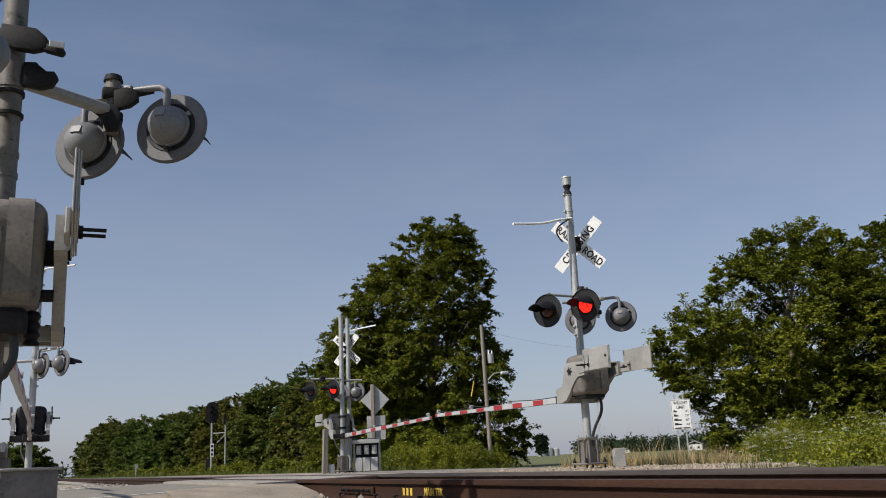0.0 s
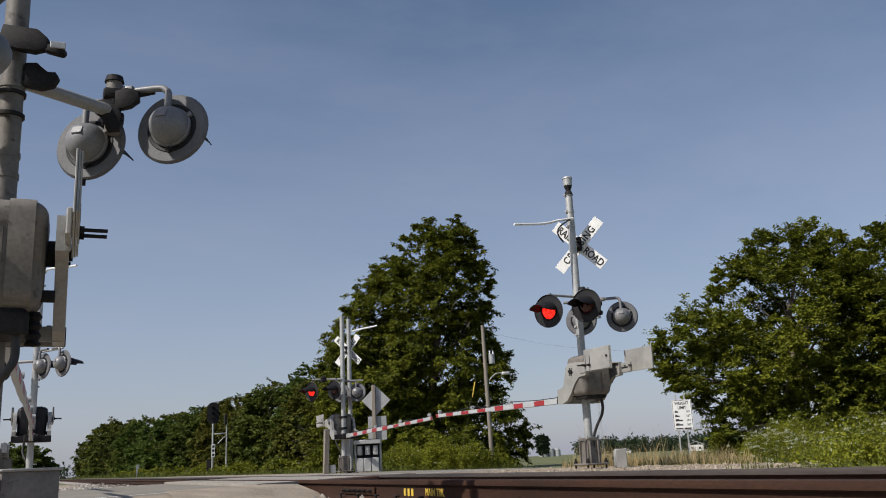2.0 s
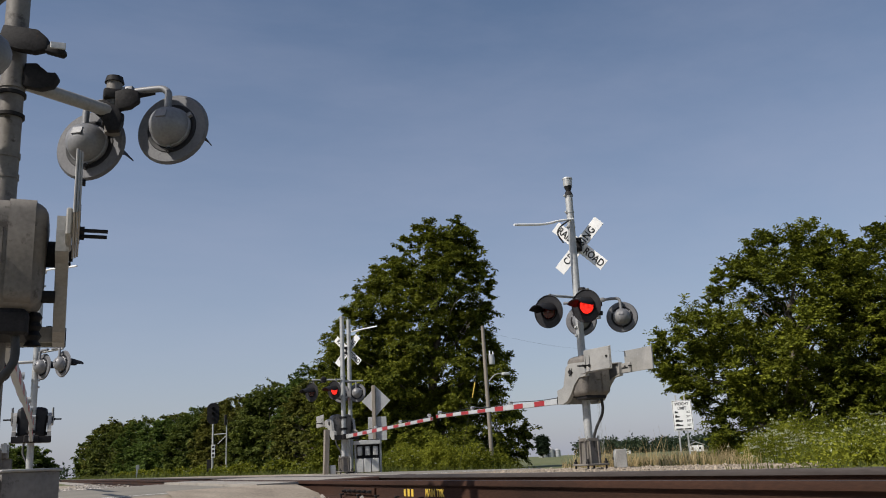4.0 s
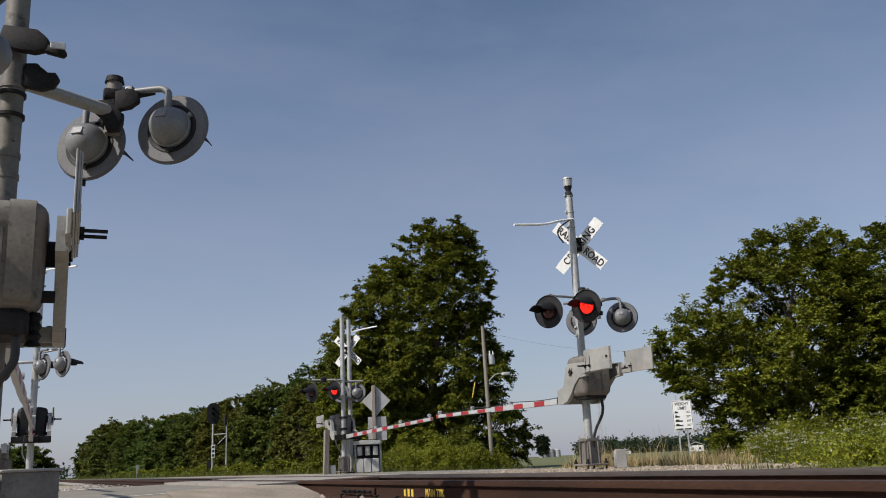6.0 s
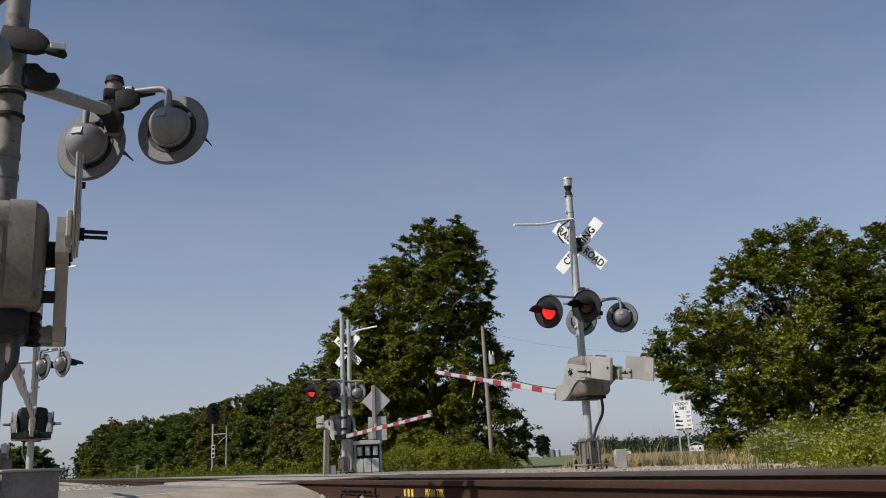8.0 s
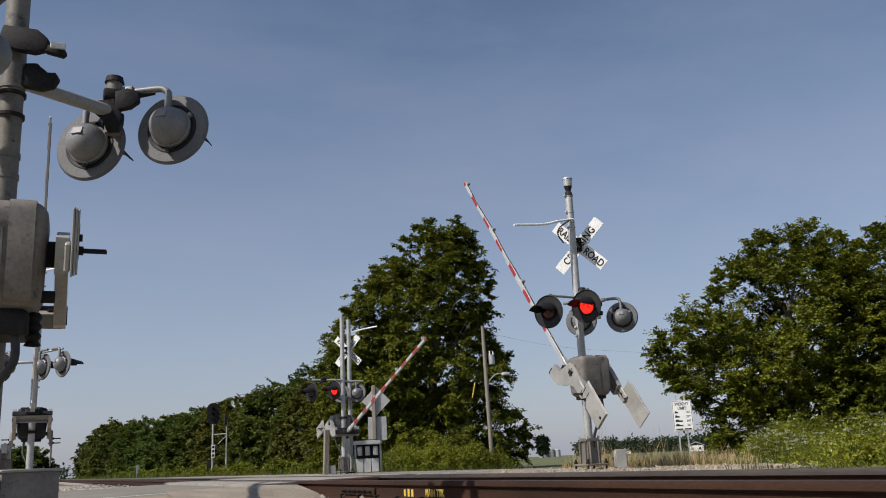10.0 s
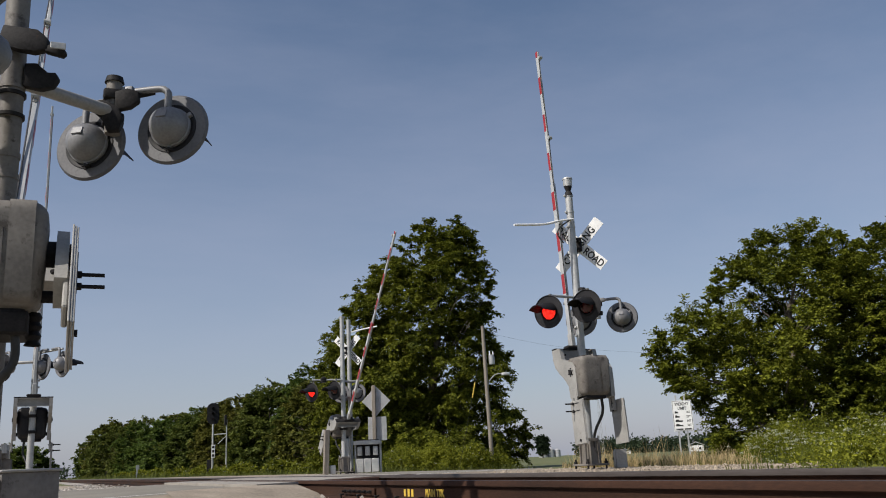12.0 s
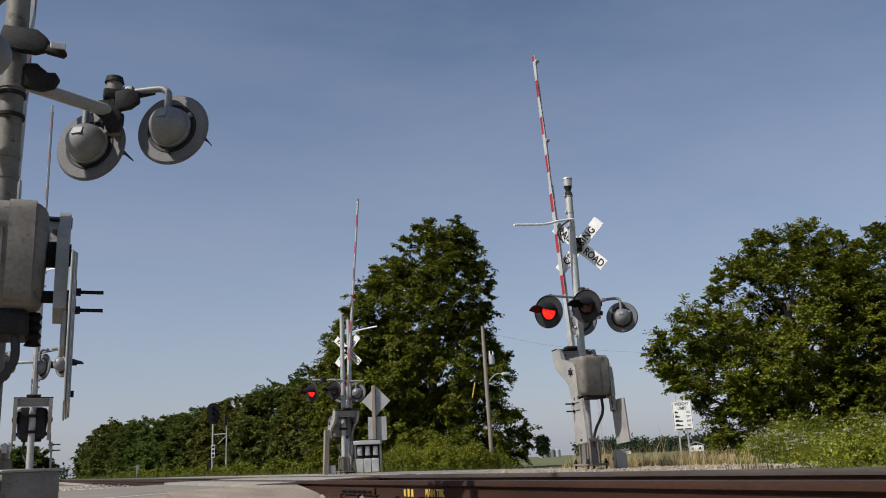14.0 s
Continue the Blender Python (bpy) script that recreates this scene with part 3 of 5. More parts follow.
def yoke(root, pivot, length, stripes_from, weights):
    """The moving arm: side levers, cross channel, striped boom, lights and counterweights, lying flat along x; its origin is the shaft."""
    bm = lever_mesh(-1)
    bm.transform(Matrix.Translation((0, 0.325, 0)))
    arm = part("gate_lever", bm, "alu", root, "grey cast gate lever", False)
    arm.location = pivot
    bm = lever_mesh(1)
    bm.transform(Matrix.Translation((0, -0.325, 0)))
    part("far_lever", bm, "alu", arm, "grey cast gate lever", False)
    bm = block(bmesh.new(), (0.165, 0.64, 0.012), (0.338, 0, -0.375), None, 0.003, 1)
    block(bm, (0.012, 0.64, 0.085), (0.413, 0, -0.418), None, 0.003, 1)
    block(bm, (0.012, 0.64, 0.085), (0.262, 0, -0.418), None, 0.003, 1)
    channel = part("cross_channel", bm, "alu", arm, "grey steel cross channel", False)
    part("channel_cap", block(bmesh.new(), (0.020, 0.69, 0.12), (0.430, 0, -0.40), None, 0.004, 1), "iron", channel, "dark weathered edge plate", False)
    for y in (-0.25, -0.17, 0.17, 0.25):
        part("bolt", rod(bmesh.new(), (0.34, y, -0.37), (0.34, y, -0.35), 0.017, seg=6), "iron", channel)
    bm = rod(bmesh.new(), (0, -0.36, 0), (0, 0.36, 0), 0.038)
    part("shaft", bm, "iron", arm, "dark steel shaft")
    for s in (-1, 1):
        hub = part("hub", rod(bmesh.new(), (0, s * 0.326, 0), (0, s * 0.338, 0), 0.080, 0.072, 24), "alu", arm, "round hub with bolts")
        for k in range(6):
            a = radians(60 * k + 10)
            c, d = 0.058 * math.cos(a), 0.058 * math.sin(a)
            part("bolt", rod(bmesh.new(), (c, s * 0.336, d), (c, s * 0.350, d), 0.0095, seg=6), "iron", hub)
    # boom
    z = -0.385
    bm = block(bmesh.new(), (0.22, 0.075, 0.110), (0.58, 0, z), None, 0.008, 1)
    part("arm_bracket", bm, "galv", arm, "bolted arm bracket", False)
    part("bracket_foot", block(bmesh.new(), (0.05, 0.26, 0.14), (0.466, 0, z), None, 0.015, 1), "iron", arm, "dark bracket foot", False)
    bm = bmesh.new()
    half = length * 0.5
    block(bm, (half + 0.12, 0.050, 0.092), (0.64 + half / 2, 0, z), None, 0.006, 1)
    block(bm, (length - half, 0.038, 0.072), (0.70 + half + (length - half) / 2 - 0.05, 0, z), None, 0.006, 1)
    part("boom", bm, "arm_white", arm, "white gate boom", False)
    x = stripes_from
    while x < 0.70 + length - 0.10:
        w = min(0.33, 0.70 + length - 0.05 - x)
        wide = x < 0.70 + half - 0.05
        t, h = (0.055, 0.084) if wide else (0.043, 0.064)
        part("red_stripe", block(bmesh.new(), (w, t, h), (x + w / 2, 0, z), None, 0.004, 1), "arm_red", arm, "red stripe", False)
        x += 0.72
    for d in (0.70 + length - 0.20, 0.70 + length * 0.66, 0.70 + length * 0.36):
        bm = block(bmesh.new(), (0.10, 0.035, 0.03), (d, 0, z + 0.055), None, 0.008, 1)
        rod(bm, (d, -0.032, z + 0.082), (d, 0.032, z + 0.082), 0.030, seg=16)
        part("arm_light", bm, "galv", arm, "small arm light")
    bm = sweep(bmesh.new(), [(0.7, 0.02, z + 0.060), (1.6, 0.02, z + 0.055), (0.7 + length * 0.36, 0.02, z + 0.085), (0.7 + length * 0.52, 0.02, z + 0.050),
                             (0.7 + length * 0.66, 0.02, z + 0.085), (0.7 + length * 0.85, 0.02, z + 0.043), (0.5 + length, 0.02, z + 0.085)], 0.007, 6)
    part("arm_cable", bm, "cable", arm)
    # counterweights on both sides, bolted to slotted bars
    xa, zb, lx, lz = weights
    for s in (-1, 1):
        bm = block(bmesh.new(), (0.34, 0.030, 0.15), (-0.43, s * 0.335, 0.02), None, 0.008, 1)
        bar = part("weight_arm", bm, "alu", arm, "slotted counterweight arm", False)
        part("slot", block(bmesh.new(), (0.17, 0.034, 0.035), (-0.47, s * 0.335, 0.02), None, 0.006, 1), "ink", bar, "dark slot", False)
        for k in range(3):
            bm = block(bmesh.new(), (lx - 0.012 * k, 0.0105, lz - 0.010 * k), (xa, s * (0.358 + 0.0115 * k), zb), None, 0.003, 1)
            part("counterweight", bm, "alu", arm, "grey steel counterweight plate", False)
        for dx in (0.17, 0.28):
            part("slot", block(bmesh.new(), (0.012, 0.004, 0.19), (xa + dx, s * 0.3875, zb - 0.02), None, 0.0), "ink", arm, "narrow dark slot", False)
            bm = rod(bmesh.new(), (xa + dx, s * 0.30, zb - 0.07), (xa + dx, s * 0.53, zb - 0.07), 0.011, seg=8)
            rod(bm, (xa + dx, s * 0.388, zb - 0.07), (xa + dx, s * 0.412, zb - 0.07), 0.022, seg=6)
            part("weight_bolt", bm, "iron", arm)
        part("plate_bolt", rod(bmesh.new(), (xa - lx * 0.4, s * 0.383, zb + 0.02), (xa - lx * 0.4, s * 0.402, zb + 0.02), 0.018, seg=8), "iron", arm, "dark bolt")
    return arm


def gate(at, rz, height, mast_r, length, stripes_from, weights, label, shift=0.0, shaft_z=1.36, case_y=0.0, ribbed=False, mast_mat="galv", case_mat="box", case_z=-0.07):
    """A gate post: base, mast, driving case, conduit and arm. x of its own frame points along the lowered arm."""
    root = thing("crossing_gate", pose(*at, rz=rz), label, "crossing gate", "gates round the crossing")
    bm = rod(bmesh.new(), (0, 0, 0.42), (0, 0, height), mast_r, mast_r * 0.97, 24)
    part("mast", bm, mast_mat, root, "round galvanised mast")
    for z in (height - 0.02, height - 0.30, height - 0.55, 2.62, 2.05, 2.18):
        bm = rod(bmesh.new(), (0, 0, z - 0.016), (0, 0, z + 0.016), mast_r + 0.005, seg=24)
        block(bm, (0.05, 0.03, 0.034), (0, mast_r + 0.014, z), None, 0.004, 1)
        part("mast_band", bm, mast_mat, root, "steel band clamp")
    bm = bmesh.new()
    block(bm, (0.40, 0.40, 0.03), (0, 0, 0.075), None, 0.008, 1)
    bmesh.ops.create_cone(bm, cap_ends=True, segments=4, radius1=0.165, radius2=0.132, depth=0.37, matrix=Matrix.Translation((0, 0, 0.275)) @ Matrix.Rotation(radians(45), 4, "Z"))
    for k in range(4):
        r = Matrix.Rotation(radians(90 * k), 3, "Z")
        for d in (-0.085, 0.085):
            part("base_rib", block(bmesh.new(), (0.05, 0.020, 0.33), r @ Vector((0.115, d * 0.85, 0.255)), r, 0.004, 1), "box", root, "", False)
        part("base_collar", block(bmesh.new(), (0.03, 0.19, 0.05), r @ Vector((0.105, 0, 0.445)), r, 0.006, 1), "box", root, "", False)
    part("mast_base", bm, "box", root, "grey cast mast base", False)
    for k in range(4):
        r = Matrix.Rotation(radians(45 + 90 * k), 3, "Z")
        part("clamp_bolt", rod(bmesh.new(), r @ Vector((0.145, 0, 0.45)), r @ Vector((0.145, 0, 0.50)), 0.016, seg=8), "galv", root, "pale bolt head")
    for sx in (-1, 1):
        for sy in (-1, 1):
            bm = rod(bmesh.new(), (sx * 0.165, sy * 0.165, 0), (sx * 0.165, sy * 0.165, 0.16), 0.016, seg=8)
            rod(bm, (sx * 0.165, sy * 0.165, 0.09), (sx * 0.165, sy * 0.165, 0.122), 0.032, seg=6)
            part("anchor_bolt", bm, "iron", root)
    # driving case behind the mast
    pivot = Vector((-0.195, shift, shaft_z))
    pv = Vector((-0.27, shift, shaft_z + case_z))
    bm = block(bmesh.new(), (0.44, 0.54, 0.60), pv + Vector((0, case_y, 0)), None, 0.085, 5)
    for v in bm.verts:
        k = max(0.0, min(1.0, (pv.z - 0.05 - v.co.z) / 0.26))
        v.co.x = pv.x + (v.co.x - pv.x) * (1 - 0.10 * k)
        v.co.y = pv.y + case_y + (v.co.y - pv.y - case_y) * (1 - 0.10 * k)
    case = part("drive_case", bm, case_mat, root, "dark gate drive case" if case_mat == "disc" else "weathered grey gate drive case")
    for dy in (-0.14, 0.10):
        bm = block(bmesh.new(), (0.447, 0.010, 0.585), pv + Vector((0, case_y + dy, 0.016)), None, 0.07, 3)
        part("case_seam", bm, case_mat, case)
    bm = block(bmesh.new(), (0.012, 0.15, 0.20), pv + Vector((-0.218, 0.02 + case_y, 0.03)), None, 0.003, 1)
    part("nameplate", bm, "box", case, "raised plate with worn marks")
    for s in (-1, 1):
        bm = rod(bmesh.new(), pivot + Vector((0, s * 0.20, 0)), pivot + Vector((0, s * 0.305, 0)), 0.05)
        rod(bm, pivot + Vector((0, s * 0.22, 0)), pivot + Vector((0, s * 0.27, 0)), 0.075, seg=20)
        part("bearing", bm, "iron", case, "dark shaft bearing")
        bm = rod(bmesh.new(), pv + Vector((0.0, s * 0.20, -0.20)), pv + Vector((0.0, s * 0.28, -0.20)), 0.035)
        part("stop_pin", bm, "iron", case, "dark stop pin")
    for z in (1.20, 1.50):
        bm = block(bmesh.new(), (0.20, 0.20, 0.05), (-0.06, 0, z), None, 0.006, 1)
        rod(bm, (0, 0, z - 0.03), (0, 0, z + 0.03), mast_r + 0.022)
        part("mast_clamp", bm, "iron", root, "clamp that holds the case")
    if ribbed:
        part("lower_case", block(bmesh.new(), (0.34, 0.40, 0.13), pv + Vector((0, case_y, -0.37)), None, 0.015, 1), "iron", case, "dark lower case", False)
        bm = turned(bmesh.new(), [(0.026 * k, 0.030 if k % 2 else 0.045) for k in range(8)], Matrix.Translation(pv + Vector((0.02, case_y - 0.22, -0.47))) @ Matrix.Rotation(radians(-90), 4, "Y"), 16)
        part("bellows", bm, "black", case, "black ribbed bellows")
    bm = block(bmesh.new(), (0.30, 0.36, 0.07), pv + Vector((0, case_y, -0.31)), None, 0.02)
    part("case_bottom", bm, "iron", case, "dark bottom cover")
    if not ribbed:
        bm = sweep(bmesh.new(), [(-0.27, shift - 0.10, shaft_z - 0.28), (-0.28, shift - 0.13, 0.95), (-0.24, shift - 0.13, 0.80), (-0.16, -0.06, 0.64), (-0.10, -0.03, 0.48), (-0.08, -0.02, 0.30)], 0.022, 12)
        part("conduit_hose", bm, "cable", root, "black flexible conduit")
    arm = yoke(root, pivot, length, stripes_from, weights)
    return root, arm, pivot


def crossbuck(root, at, way, words=True):
    """Two crossed white boards with their words; way: the side from which it reads."""
    for k, (turn, txt) in enumerate(((-45, ((-0.31, "RAIL", 1.0), (0.31, "ROAD", 1.0))), (45, ((0.0, "CROSSING", 1.16),)))):
        m = root.matrix_world.inverted() @ aligned(way, at) @ Matrix.Rotation(radians(90), 4, "Z") @ Matrix.Translation((0, -0.012 * k, 0)) @ Matrix.Rotation(radians(-turn), 4, "Y")
        bm = block(bmesh.new(), (1.06, 0.008, 0.19), (0, 0, 0), None, 0.003, 1)
        b = part("sign_blade", bm, "white", root, "white crossbuck board with black words", False)
        b.matrix_basis = m
        for at_x, w, gap in txt:
            lettering("words", w, 0.165, Matrix.Translation((at_x, -0.0055, -0.004)), "ink", b, "black letter", 0.84, gap)
    bm = bmesh.new()
    m = root.matrix_world.inverted() @ aligned(way, at)
    rod(bm, m @ Vector((0.30, 0, 0.08)), m @ Vector((0.0, 0, 0.05)), 0.022)
    rod(bm, m @ Vector((0.30, 0, -0.08)), m @ Vector((0.0, 0, -0.05)), 0.022)
    block(bm, (0.05, 0.09, 0.20), m @ Vector((0.035, 0, 0)), m.to_3x3(), 0.008, 1)
    block(bm, (0.06, 0.18, 0.05), m @ Vector((0.20, 0, 0.08)), m.to_3x3(), 0.01, 1)
    block(bm, (0.06, 0.18, 0.05), m @ Vector((0.20, 0, -0.08)), m.to_3x3(), 0.01, 1)
    part("sign_bracket", bm, "iron", root, "dark sign bracket")


def bracket(root, a, b, r=0.028, mat="galv", name="lamp_crossarm", label="crossarm pipe"):
    inv = root.matrix_world.inverted()
    return part(name, sweep(bmesh.new(), [inv @ Vector(a), inv @ ((Vector(a) + Vector(b)) / 2), inv @ Vector(b)], r), mat, root, label)


def junction(root, at, r=0.05, h=0.34, mat="galv"):
    """A fitting that carries a pair of lamps."""
    p = root.matrix_world.inverted() @ Vector(at)
    bm = rod(bmesh.new(), p - Vector((0, 0, h / 2)), p + Vector((0, 0, h / 2)), r)
    part("junction_pipe", bm, mat, root, "short grey pipe")
    part("junction_cap", rod(bmesh.new(), p + Vector((0, 0, h / 2 - 0.03)), p + Vector((0, 0, h / 2 + 0.012)), r * 1.25, r * 1.05), "iron", root, "dark cast pipe cap")
    for dz in (-0.25, 0.18):
        bm = rod(bmesh.new(), p + Vector((0, 0, dz * h - 0.03)), p + Vector((0, 0, dz * h + 0.03)), r * 1.3)
        block(bm, (0.14, 0.14, 0.075), p + Vector((0, 0, dz * h)), None, 0.02)
        fitting = part("lamp_junction", bm, "iron", root, "dark cast junction fitting")
    return fitting


W_STD = (-0.765, 0.115, 0.66, 0.33)
# far side, beyond the track
gate_d, arm_d, pv_d = gate((7.69, 11.475, -0.082), 90, 4.37, 0.062, 5.13, 1.35, W_STD, "grey crossing gate with red and white arm beside gravel", 0.02, 1.452, 0.06)
gate_c, arm_c, pv_c = gate((7.55, 23.0, -0.082), -90, 4.28, 0.062, 5.50, 1.05, W_STD, "grey crossing gate with striped arm beside meter boxes")
# near side
# mast and bands take the darker case colour, which stands in for shade on them
gate_a, arm_a, pv_a = gate((-0.26, 5.50, -0.15), 88.4, 3.9, 0.070, 5.7, 1.35, (-0.53, 0.115, 0.86, 0.33), "large weathered crossing gate beside the road", -0.034, 1.545, 0.040, True, "box", "box", -0.06)
# drive case in the disc material, darker than on the other gates
gate_b, arm_b, pv_b = gate((-0.10, 18.75, -0.15), -90, 4.35, 0.062, 5.6, 1.35, W_STD, "grey crossing gate on the road's other side", 0.0, 1.44, 0.0, False, "galv", "disc")
ALL_ARMS = [(arm_d, pv_d), (arm_c, pv_c), (arm_a, pv_a), (arm_b, pv_b)]

lamp(gate_d, (7.04, 11.30, 2.30), FRONT, 1, "left", 0.26, False, True)
lamp(gate_d, (7.50, 10.95, 2.34), FRONT, -1, "right", 0.26, False, True)
lamp(gate_d, (8.05, 11.95, 2.29), BACK, 1, "right")
lamp(gate_d, (8.58, 11.55, 2.30), BACK, 1, "left", 0.30, True)
bracket(gate_d, (7.10, 11.33, 2.56), (7.66, 11.44, 2.57), 0.022)
bracket(gate_d, (7.56, 10.98, 2.58), (7.66, 11.44, 2.58), 0.022)
bracket(gate_d, (7.80, 11.45, 2.55), (8.30, 11.72, 2.58), 0.022)
junction(gate_d, (7.62, 11.22, 2.50))
junction(gate_d, (8.18, 11.66, 2.45))
crossbuck(gate_d, (7.93, 11.64, 3.48), TO_ROAD)


def bell(root, top):
    """A round warning bell on the mast's top."""
    bm = rod(bmesh.new(), (0, 0, top - 0.02), (0, 0, top + 0.05), 0.075, 0.05)
    rod(bm, (0, 0, top + 0.04), (0, 0, top + 0.10), 0.035, 0.05)
    rod(bm, (0, 0, top + 0.09), (0, 0, top + 0.15), 0.05, 0.072)
    part("bell_neck", bm, "iron", root, "dark bell mounting")
    bm = rod(bmesh.new(), (0, 0, top + 0.14), (0, 0, top + 0.27), 0.070, 0.076, 24)
    rod(bm, (0, 0, top + 0.262), (0, 0, top + 0.285), 0.083, 0.078, 24)
    part("bell_cap", bm, "galv", root, "round grey bell housing")


bell(gate_d, 4.37)
bracket(gate_d, (7.70, 11.42, 3.86), (7.40, 11.40, 3.80), 0.020, "white", "pipe_arm", "bent pale pipe")
part("pipe_arm", sweep(bmesh.new(), [gate_d.matrix_world.inverted() @ Vector(p) for p in ((7.40, 11.40, 3.80), (7.20, 11.38, 3.74), (6.98, 11.36, 3.70), (6.55, 11.34, 3.66))], 0.020), "white", gate_d, "bent pale pipe")
part("bell_cable", sweep(bmesh.new(), [gate_d.matrix_world.inverted() @ Vector(p) for p in ((7.62, 11.40, 3.83), (7.42, 11.38, 3.70), (7.36, 11.38, 3.58), (7.50, 11.45, 3.46))], 0.013, 8), "cable", gate_d)

lamp(gate_c, (6.72, 23.15, 2.12), FRONT, 1, "left", 0.30, False, True)
lamp(gate_c, (7.25, 22.80, 2.14), FRONT, -1, "right", 0.30, False, True)
lamp(gate_c, (7.66, 23.50, 2.10), BACK, 1, "right")
lamp(gate_c, (7.95, 22.98, 2.08), BACK, 1, "left")
bracket(gate_c, (6.72, 23.15, 2.45), (7.5, 22.95, 2.44), 0.022)
junction(gate_c, (7.0, 23.0, 2.44), 0.04, 0.15)
bracket(gate_c, (7.6, 23.0, 2.40), (8.1, 22.9, 2.40), 0.022)

lamp(gate_a, (0.715, 5.78, 2.43), (0.55, 0.83, -0.05), 1, "right", 0.27, True)
lamp(gate_a, (0.215, 6.10, 2.37), (0.55, 0.83, -0.05), -1, "left", 0.27, True)
bracket(gate_a, (-0.24, 5.50, 2.52), (0.33, 5.90, 2.55), 0.043, "alu", "lamp_crossarm", "rust-stained crossarm pipe")
junction(gate_a, (0.345, 5.92, 2.60), 0.052, 0.40, "box")
bracket(gate_a, (0.36, 5.90, 2.64), (0.60, 5.82, 2.70), 0.02, "iron")
lamp(gate_a, (-0.62, 5.15, 2.46), FRONT, -1, "left")
lamp(gate_a, (-0.42, 5.02, 2.46), FRONT, 1, "right")
inv_a = gate_a.matrix_world.inverted()


def fitting(name, pts, mat, label):
    """A flat cast fitting given by its outline in the world, 6 cm thick."""
    bm = bmesh.new()
    n = Vector((0.30, 0.95, 0)).normalized() * 0.03
    a = [bm.verts.new(inv_a @ (Vector(p) - n)) for p in pts]
    b = [bm.verts.new(inv_a @ (Vector(p) + n)) for p in pts]
    bm.faces.new(a)
    bm.faces.new(b[::-1])
    for i in range(len(a)):
        j = (i + 1) % len(a)
        bm.faces.new((a[j], a[i], b[i], b[j]))
    bmesh.ops.bevel(bm, geom=bm.edges[:], offset=0.010, segments=2, profile=0.5, affect="EDGES")
    return part(name, bm, mat, gate_a, label)


fitting("crossarm_casting", [(-0.32, 5.40, 2.82), (-0.13, 5.34, 2.79), (-0.07, 5.32, 2.73), (-0.07, 5.32, 2.66), (-0.15, 5.35, 2.64), (-0.23, 5.37, 2.67), (-0.35, 5.41, 2.69)], "iron", "dark cast crossarm fitting")
fitting("conduit_end", [(-0.08, 5.33, 2.70), (0.02, 5.29, 2.67), (0.03, 5.29, 2.64), (0.01, 5.30, 2.62), (-0.09, 5.33, 2.65)], "iron", "dark conduit end")
part("cover_plate", block(bmesh.new(), (0.012, 0.085, 0.042), inv_a @ Vector((-0.02, 5.262, 2.675)), None, 0.003, 1), "galv", gate_a, "small pale cover plate", False)
for z in (2.56, 2.42):
    bm = rod(bmesh.new(), (0, 0, z), (0, 0, z + 0.022), 0.083, seg=24)
    part("u_bolt", bm, "iron", gate_a, "dark u-bolt clamp")
fitting("crossarm_clamp", [(-0.19, 5.47, 2.62), (-0.12, 5.47, 2.63), (-0.10, 5.47, 2.60), (-0.06, 5.49, 2.57), (-0.02, 5.50, 2.60), (0.0, 5.50, 2.56), (-0.03, 5.50, 2.50), (-0.10, 5.47, 2.46), (-0.20, 5.47, 2.47)], "iron", "dark crossarm clamp")
def casting_y(x):
    return 5.875 - 0.36 * (x - 0.345)


for outline in ([(0.35, 2.68), (0.43, 2.705), (0.50, 2.68), (0.505, 2.61), (0.45, 2.565), (0.36, 2.545)],
                [(0.215, 2.61), (0.29, 2.625), (0.38, 2.565), (0.405, 2.49), (0.385, 2.40), (0.31, 2.395), (0.285, 2.49), (0.205, 2.555)]):
    fitting("junction_casting", [(x, casting_y(x), z) for x, z in outline], "iron", "dark cast lamp bracket")
part("cable_loop", sweep(bmesh.new(), [inv_a @ Vector(p) for p in ((-0.21, 5.16, 1.07), (-0.178, 5.12, 1.004), (-0.146, 5.12, 0.929), (-0.132, 5.12, 0.839), (-0.136, 5.12, 0.764), (-0.164, 5.12, 0.71),
                                                                    (-0.20, 5.15, 0.66), (-0.24, 5.28, 0.55), (-0.26, 5.40, 0.33))], 0.023, 12), "cable", gate_a, "black flexible conduit")

lamp(gate_b, (0.36, 18.10, 2.28), (0.85, 0.50, -0.03), 1, "left")
lamp(gate_b, (0.02, 18.60, 2.28), (0.85, 0.50, -0.03), -1, "right")
lamp(gate_b, (-0.62, 18.75, 2.28), FRONT, -1, "right")
lamp(gate_b, (-1.05, 19.1, 2.28), FRONT, 1, "left")
bracket(gate_b, (-0.9, 18.9, 2.36), (0.05, 18.7, 2.40), 0.03)
bracket(gate_b, (-0.05, 18.7, 2.56), (0.36, 18.15, 2.58), 0.02)
part("pipe_arm", sweep(bmesh.new(), [gate_b.matrix_world.inverted() @ Vector(p) for p in ((-0.10, 18.75, 3.98), (-0.03, 18.17, 4.09), (0.24, 17.81, 4.08), (0.50, 17.47, 4.06))], 0.020), "white", gate_b, "pale side pipe")


# ---- trees ----
SIDE, AWAY = np.array([0.9056, -0.4242, 0.0]), np.array([0.4242, 0.9056, 0.0])
BLADE = np.array([[0, 0, 0], [0.5, 0.28, 0.10], [1.0, 0, -0.06], [0.5, -0.28, 0.10]])


